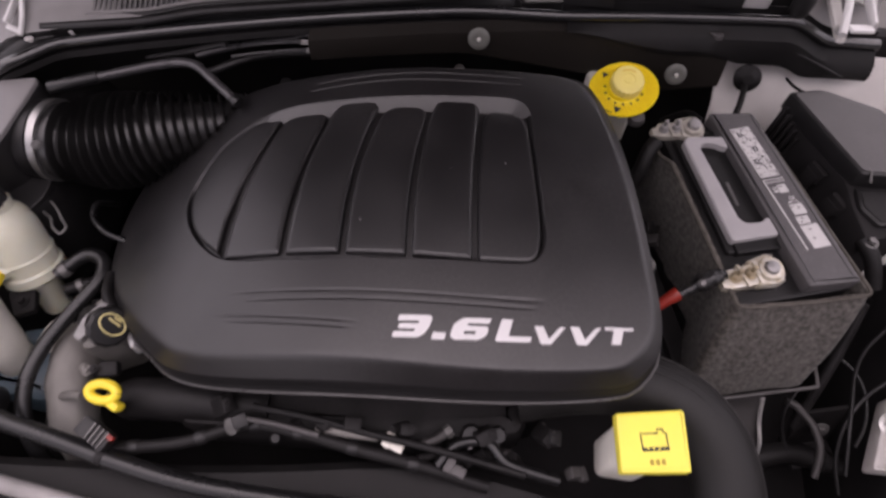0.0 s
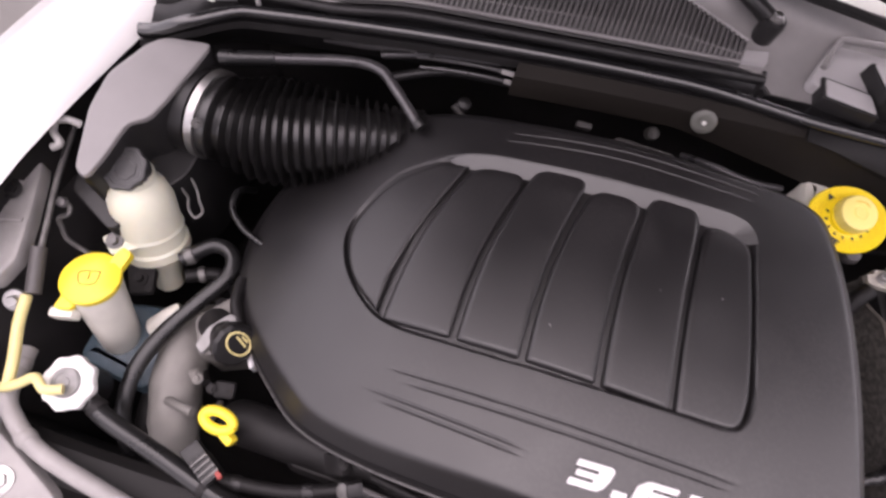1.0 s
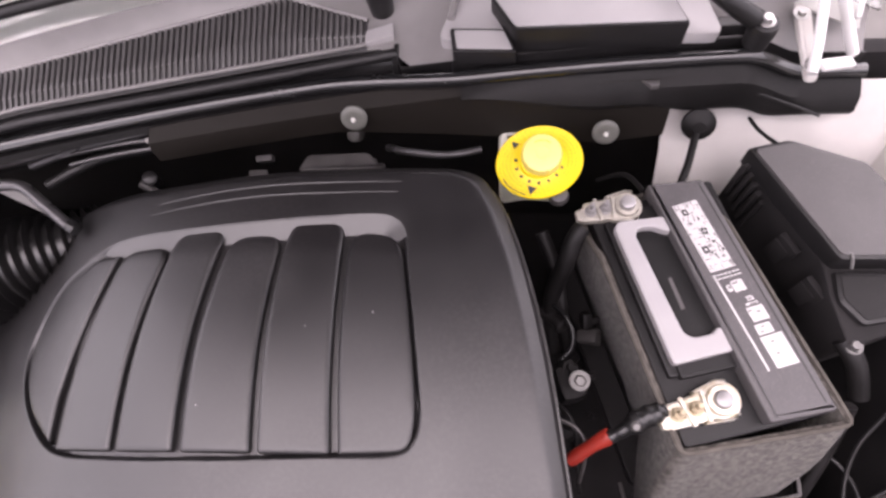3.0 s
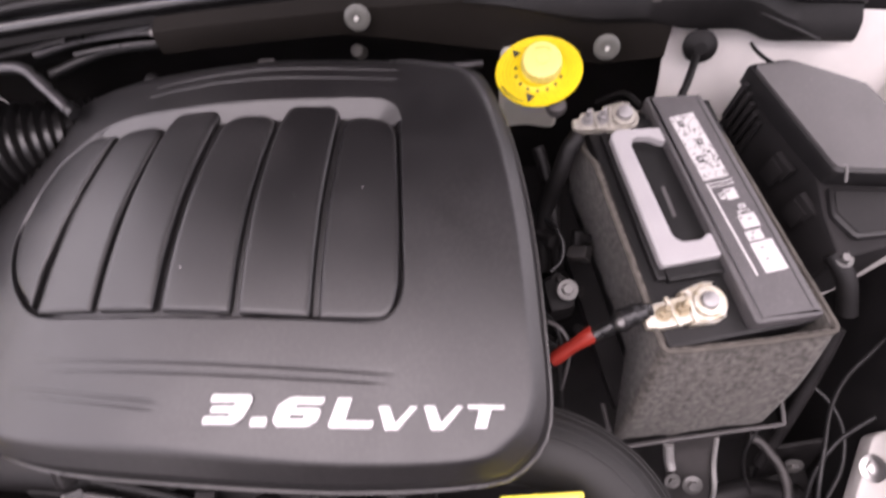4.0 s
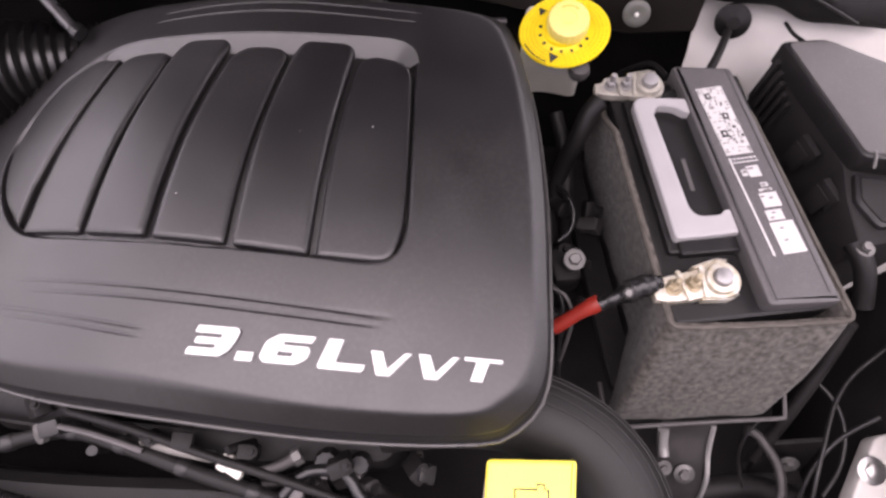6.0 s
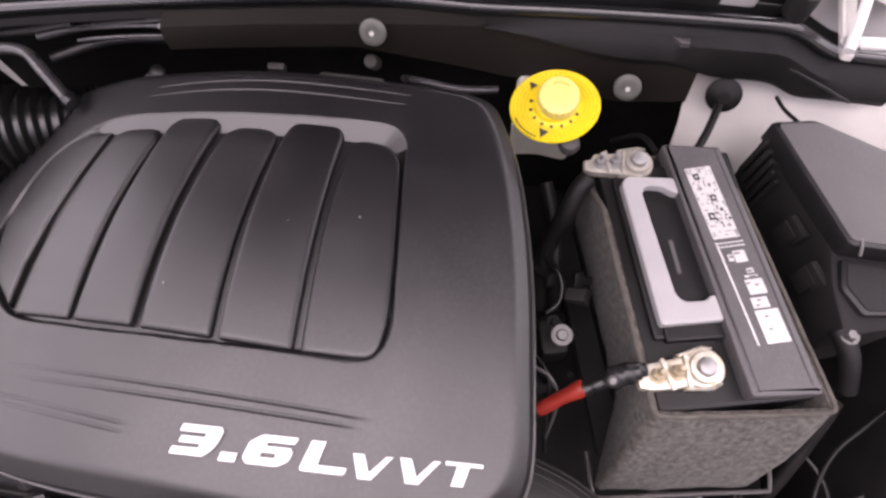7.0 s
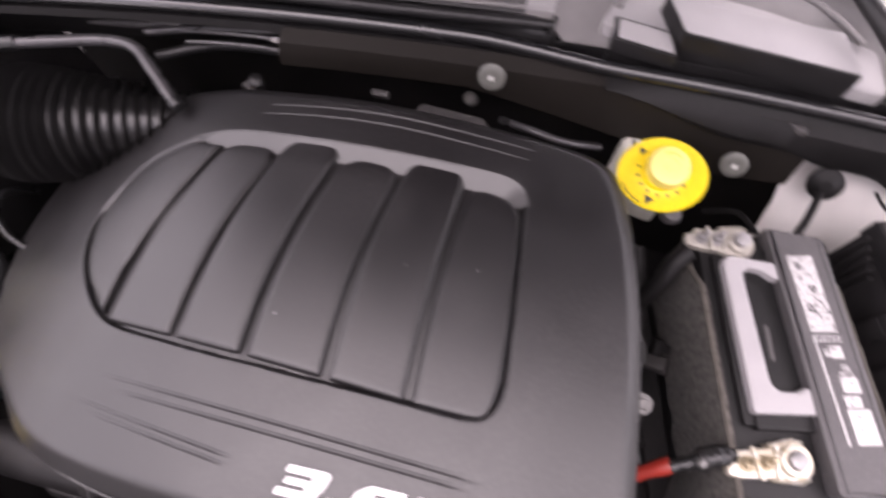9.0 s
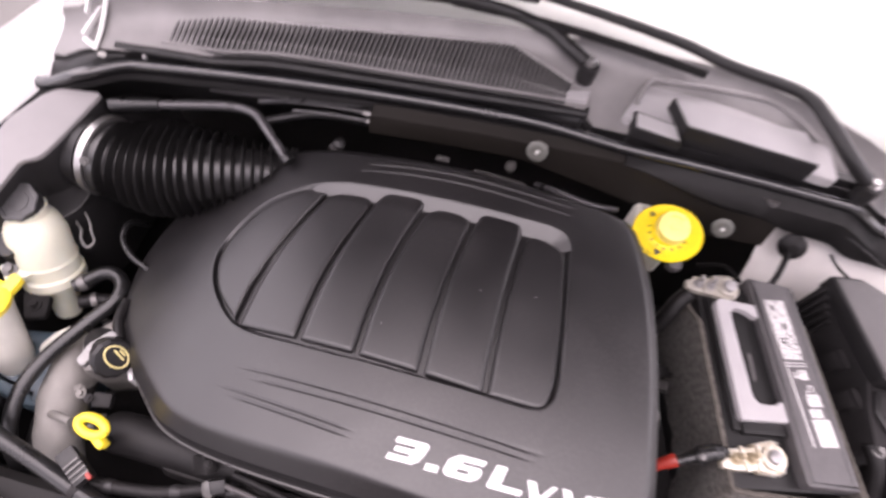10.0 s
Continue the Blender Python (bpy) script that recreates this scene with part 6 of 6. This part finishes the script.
def build_lines():
    """Cables, small pipes and plugs along the front and beside the battery."""
    runs = (
        ("wiring_loom", "black taped wiring loom along the front shelf", RUBBER, 0.0075, [(-0.36, 0.20, 0.84), (-0.28, 0.215, 0.842), (-0.21, 0.243, 0.843), (-0.151, 0.242, 0.845), (-0.08, 0.232, 0.842), (0.0, 0.222, 0.835), (0.08, 0.21, 0.82)]),
        ("vacuum_hose", "thin black vacuum hose under the cover's edge", RUBBER, 0.0045, [(-0.20, 0.262, 0.862), (-0.14, 0.258, 0.86), (-0.06, 0.248, 0.856), (0.03, 0.238, 0.85), (0.12, 0.225, 0.84)]),
        ("vacuum_hose", "thin black hose curling in front of the engine", GLOSSY, 0.006, [(0.02, 0.225, 0.835), (0.04, 0.25, 0.842), (0.075, 0.255, 0.845), (0.10, 0.235, 0.84), (0.16, 0.225, 0.83)]),
        ("ground_wire", "thin grey wire between cover and battery", GREYPL, 0.0018, [(0.235, 0.46, 0.88), (0.255, 0.45, 0.885), (0.265, 0.43, 0.87), (0.262, 0.40, 0.83)]),
        ("side_wire", "thin black wire hanging beside the battery", BLACK, 0.0024, [(0.645, 0.515, 0.76), (0.617, 0.485, 0.755), (0.590, 0.456, 0.75), (0.570, 0.420, 0.75), (0.558, 0.375, 0.75), (0.551, 0.338, 0.745), (0.552, 0.29, 0.72)]),
        ("side_wire", "thin black wire crossing towards the fender", BLACK, 0.0022, [(0.545, 0.455, 0.74), (0.570, 0.430, 0.745), (0.585, 0.400, 0.74), (0.582, 0.360, 0.735), (0.562, 0.325, 0.735)]),
        ("side_hose", "dusty grey hose end below the battery tray", GRIMYSHADED, 0.0055, [(0.494, 0.386, 0.705), (0.507, 0.382, 0.704), (0.519, 0.370, 0.702), (0.532, 0.352, 0.70), (0.538, 0.325, 0.695), (0.532, 0.29, 0.68)]),
        ("side_hose", "thick black hose dropping beside the battery", DARKCAST, 0.007, [(0.548, 0.49, 0.83), (0.542, 0.455, 0.79), (0.530, 0.41, 0.74), (0.518, 0.36, 0.67)]),
        ("side_wire", "thin dark wire looping above the corner bracket", BLACK, 0.0024, [(0.60, 0.41, 0.78), (0.572, 0.385, 0.755), (0.552, 0.35, 0.735), (0.548, 0.31, 0.71), (0.556, 0.27, 0.69)]),
        ("side_wire", "thin grey wire hanging below the tray", BLACK, 0.0018, [(0.498, 0.395, 0.735), (0.488, 0.372, 0.715), (0.492, 0.350, 0.69), (0.505, 0.325, 0.67)]),
        ("lower_hose", "black hose crossing below the battery tray", RUBBER, 0.016, [(0.40, 0.27, 0.62), (0.46, 0.31, 0.63), (0.53, 0.33, 0.63), (0.60, 0.32, 0.62)]),
        ("release_cable", "black cable from the firewall grommet", RUBBER, 0.0045, [(0.392, 0.775, 0.905), (0.388, 0.76, 0.905), (0.380, 0.735, 0.905), (0.372, 0.715, 0.90)]),
        ("thin_wire", "thin black wire above the fuse box", RUBBER, 0.0022, [(0.455, 0.80, 0.90), (0.462, 0.78, 0.905), (0.475, 0.757, 0.915)]),
        ("rear_wire", "thin black wire behind the reservoir", RUBBER, 0.003, [(0.29, 0.745, 0.85), (0.315, 0.735, 0.885), (0.33, 0.705, 0.905)]),
        ("firewall_pipe", "grey metal pipe along the firewall", TUBE, 0.0045, [(0.03, 0.79, 0.85), (0.06, 0.765, 0.885), (0.11, 0.755, 0.895), (0.15, 0.765, 0.89)]),
        ("firewall_pipe", "bundled pipes running along the firewall", TUBE, 0.005, [(-0.38, 0.72, 0.93), (-0.32, 0.742, 0.935), (-0.25, 0.757, 0.94), (-0.215, 0.765, 0.945)]),
        ("firewall_pipe", "dark pipe below the cowl panel", BLACK, 0.006, [(-0.36, 0.70, 0.92), (-0.30, 0.735, 0.922), (-0.22, 0.75, 0.925), (-0.205, 0.752, 0.925)]),
        ("side_hose", "slim black hose curving beside the air box", GLOSSY, 0.0042, [(-0.490, 0.540, 0.80), (-0.490, 0.515, 0.845), (-0.484, 0.489, 0.85), (-0.460, 0.470, 0.85), (-0.436, 0.462, 0.85), (-0.405, 0.455, 0.84)]),
        ("side_hose", "black hose beside the oil filler", RUBBER, 0.007, [(-0.43, 0.41, 0.85), (-0.42, 0.38, 0.86), (-0.405, 0.36, 0.86)]),
        ("lower_hose", "thick black hose below the washer bottle", RUBBER, 0.018, [(-0.50, 0.29, 0.72), (-0.495, 0.25, 0.74), (-0.485, 0.20, 0.72), (-0.48, 0.15, 0.66)]),
        ("side_hose", "black hose running down between cover and battery", RUBBER, 0.008, [(0.222, 0.672, 0.86), (0.236, 0.64, 0.845), (0.246, 0.60, 0.83), (0.252, 0.565, 0.80), (0.262, 0.54, 0.76)]),
        ("side_wire", "thin black wire looping beside the side bolt", GLOSSY, 0.0026, [(0.236, 0.590, 0.84), (0.248, 0.578, 0.845), (0.257, 0.560, 0.842), (0.256, 0.542, 0.835), (0.245, 0.530, 0.83)]),
        ("side_wire", "thin black wire under the red cable end", BLACK, 0.0022, [(0.238, 0.480, 0.84), (0.250, 0.468, 0.845), (0.258, 0.450, 0.84), (0.262, 0.42, 0.81), (0.268, 0.39, 0.78)]),
        ("side_hose", "short black hose end below the red cable", BLACK, 0.007, [(0.236, 0.375, 0.80), (0.252, 0.372, 0.805), (0.268, 0.366, 0.80), (0.282, 0.355, 0.785)]),
        # the black rail's wide highlight is put into its pale colour
        ("front_rail", "edge rail at the corner of the bay, highlight coloured pale grey", FENDB, 0.010, [(-0.62, 0.25, 0.83), (-0.607, 0.20, 0.84), (-0.585, 0.178, 0.84), (-0.54, 0.158, 0.84), (-0.45, 0.145, 0.838), (-0.33, 0.13, 0.835)]),
    )
    for name, label, m, r, pts in runs:
        if name in ("wiring_loom", "lower_hose", "front_rail"):
            h = thing(name, pts[0], label, "wire" if "wir" in name else "rail" if "rail" in name else "hose")
            part("run", tube(pts, r, 12, 7), m, h)
            path = spline(pts, 10)
            for k in range(4, len(path) - 3, 9 if "wir" in name else 22):
                part("tape_wrap" if "wir" in name else "band", lathe([(r * 1.02, -0.006), (r * 1.14, -0.004), (r * 1.14, 0.004), (r * 1.02, 0.006)], aim(path[k], path[k + 1] - path[k - 1]), 14), BLACK if "wir" in name else m, h)
            continue
        solid(name, tube(pts, r, 12, 7), m, label, "pipe" if "pipe" in name else "wire" if "wire" in name or "loom" in name or "cable" in name else "rail" if "rail" in name else "hose")
    solid("grommet", lathe([(0.016, -0.012), (0.019, -0.006), (0.019, -0.002), (0.012, 0.002), (0.007, 0.006)], aim((0.396, 0.785, 0.908), (-0.1, -0.8, 0.5)), 28), RUBBER, "round black rubber grommet in the pale panel", "grommet")
    # plugs
    for x, y, z, m, label in ((-0.034, 0.241, 0.842, MILKY, "small white electrical plug on the loom"), (0.040, 0.222, 0.838, GREYPL, "small grey clip near the front shelf")):
        p = thing("electrical_plug", (x, y, z - 0.01), label, "plug", "electrical plugs")
        part("body", box((0.026, 0.012, 0.010), pose(x, y, z, 0, 0, -20), 0.002), m, p)
        part("cap", box((0.010, 0.018, 0.012), pose(x - 0.006, y + 0.004, z + 0.001, 0, 0, -20), 0.002), m, p)
    p = thing("electrical_plug", (-0.362, 0.208, 0.85), "grey electrical plug with a red lock", "plug", "electrical plugs")
    part("body", box((0.030, 0.022, 0.016), pose(-0.364, 0.208, 0.862, 8, 0, -28), 0.003), BLACK, p)
    for k in range(4):
        part("rib", box((0.0022, 0.021, 0.004), pose(-0.373 + 0.006 * k, 0.2125 - 0.003 * k, 0.871, 8, 0, -28), 0.0008), GRIMYBOLT, p)
    part("red_lock", box((0.008, 0.005, 0.006), pose(-0.347, 0.207, 0.872, 0, 0, -28), 0.001), RED, p)
    part("back_shell", box((0.018, 0.022, 0.014), pose(-0.385, 0.217, 0.858, 0, 0, -28), 0.003), BLACK, p)
    p = thing("sensor_plug", (-0.39, 0.285, 0.84), "black sensor plug beside the dipstick", "plug", "electrical plugs")
    part("body", box((0.022, 0.018, 0.022), pose(-0.388, 0.288, 0.850, 10, 10, 15), 0.004), DARKCAST, p)
    part("screw", hexbolt((-0.398, 0.283, 0.866), 0.003, 0.003), DARKCAST, p)
    solid("warning_tag", box((0.075, 0.028, 0.001), pose(0.165, 0.182, 0.829, 0, 0, 2), 0), LABEL, "small worn white label on the front shelf", "label")
    # washers on the radiator support
    for x, y, z in ((-0.562, 0.120, 0.842), (0.619, 0.362, 0.726)):
        solid("support_bolt", hexbolt((x, y, z), 0.009, 0.006, (0, -0.1, 1), 1.7), STEEL, "bright steel bolt with a wide washer", "bolt", "support bolts")
    solid("corner_bracket", slab(corners_rounded([(0.585, 0.30), (0.68, 0.30), (0.68, 0.42), (0.625, 0.40)], 0.008), 0.70, 0.726, 0.004), INNER, "pale painted corner bracket of the radiator support", "bracket")
    fb = thing("fender_bracket", (-0.69, 0.38, 0.87), "dusty grey steel bracket bolted to the inner fender", "bracket")
    part("plate", slab(corners_rounded([(-0.735, 0.430), (-0.692, 0.445), (-0.682, 0.425), (-0.664, 0.378), (-0.649, 0.331), (-0.655, 0.298), (-0.735, 0.27)], 0.007), 0.876, 0.899, 0.004), FENDB, fb)
    part("crease", tube([(-0.735, 0.352, 0.899), (-0.695, 0.363, 0.900), (-0.668, 0.372, 0.899)], 0.003, 8, 4), FENDB, fb)
    part("tab", box((0.030, 0.016, 0.006), pose(-0.700, 0.400, 0.906, 10, 12, 24), 0.003), FENDB, fb)
    part("bolt", hexbolt((-0.694, 0.398, 0.908), 0.0065, 0.006, (0.1, -0.2, 1)), DARKCAST, fb)
    part("bolt", hexbolt((-0.686, 0.330, 0.899), 0.004, 0.003), DARKCAST, fb)
    solid("corner_bracket", slab(corners_rounded([(-0.66, 0.05), (-0.46, 0.05), (-0.50, 0.125), (-0.60, 0.165), (-0.66, 0.20)], 0.008), 0.80, 0.842, 0.004), FENDB, "dusty grey corner bracket of the radiator support", "bracket")


def build_front_clutter():
    g = thing("support_bracket", (0.56, 0.36, 0.58), "grimy dark steel bracket beside the battery tray", "bracket")
    part("plate", box((0.07, 0.006, 0.09), pose(0.565, 0.372, 0.64, -20, 0, 14), 0.002), DARKCAST, g)
    part("foot", box((0.07, 0.05, 0.006), pose(0.570, 0.345, 0.60, -5, 0, 14), 0.002), DARKCAST, g)
    part("bolt", hexbolt((0.560, 0.362, 0.662), 0.007, 0.006, (0, -0.8, 0.5)), GRIMYBOLT, g)
    c = thing("coil_connector", (-0.214, 0.243, 0.845), "grey electrical connector on a thin rod", "plug")
    part("body", box((0.018, 0.016, 0.014), pose(-0.212, 0.244, 0.860, 20, 10, 30), 0.003), BLACK, c)
    part("ring", lathe([(0.010, -0.003), (0.010, 0.003), (0.006, 0.004)], aim((-0.220, 0.238, 0.858), (-0.4, -0.5, 0.7)), 20), GRIMYBOLT, c)
    part("rod", tube([(-0.205, 0.247, 0.862), (-0.17, 0.246, 0.858), (-0.12, 0.240, 0.852)], 0.003, 8, 4), GREYPL, c)
    b = thing("fuel_rail", (-0.09, 0.246, 0.835), "dull grey metal rail under the cover's front edge", "fuel rail")
    part("rail", tube([(-0.125, 0.250, 0.848), (-0.09, 0.247, 0.849), (-0.052, 0.247, 0.848)], 0.0055, 10, 4), CAST, b)
    part("seat", box((0.02, 0.016, 0.012), pose(-0.082, 0.256, 0.857, 0, 10, 5), 0.003), DARKCAST, b)
    f = thing("metal_fitting", (0.012, 0.252, 0.835), "small dull metal pipe fitting on a black hose", "pipe fitting")
    part("pipe", tube([(-0.006, 0.242, 0.848), (0.012, 0.250, 0.850), (0.028, 0.262, 0.850)], lambda s: 0.004 + 0.0025 * s, 12, 4), GRIMYSHADED, f)
    part("nut", lathe([(0.008, -0.004), (0.008, 0.004)], aim((0.028, 0.262, 0.850), (1, 0.8, 0)), 6), GRIMYBOLT, f)
    for x, y, z, r in ((0.055, 0.262, 0.842, 0.012), (0.086, 0.266, 0.840, 0.010)):
        k = thing("injector_plug", (x, y, z - 0.02), "black ribbed injector plug below the cover", "plug", "electrical plugs")
        part("body", lathe([(r, -0.03), (r, 0.0), (r * 0.85, 0.004)], aim((x, y, z), (0.05, -0.3, 0.9)), 20, 10, 0.05), BLACK, k)
        part("lock", box((0.006, 0.004, 0.018), pose(x, y - r, z - 0.012, 10, 0, 0), 0.001), GREYPL, k)


build_engine()
build_front_clutter()
build_upper_hose()
build_lines()
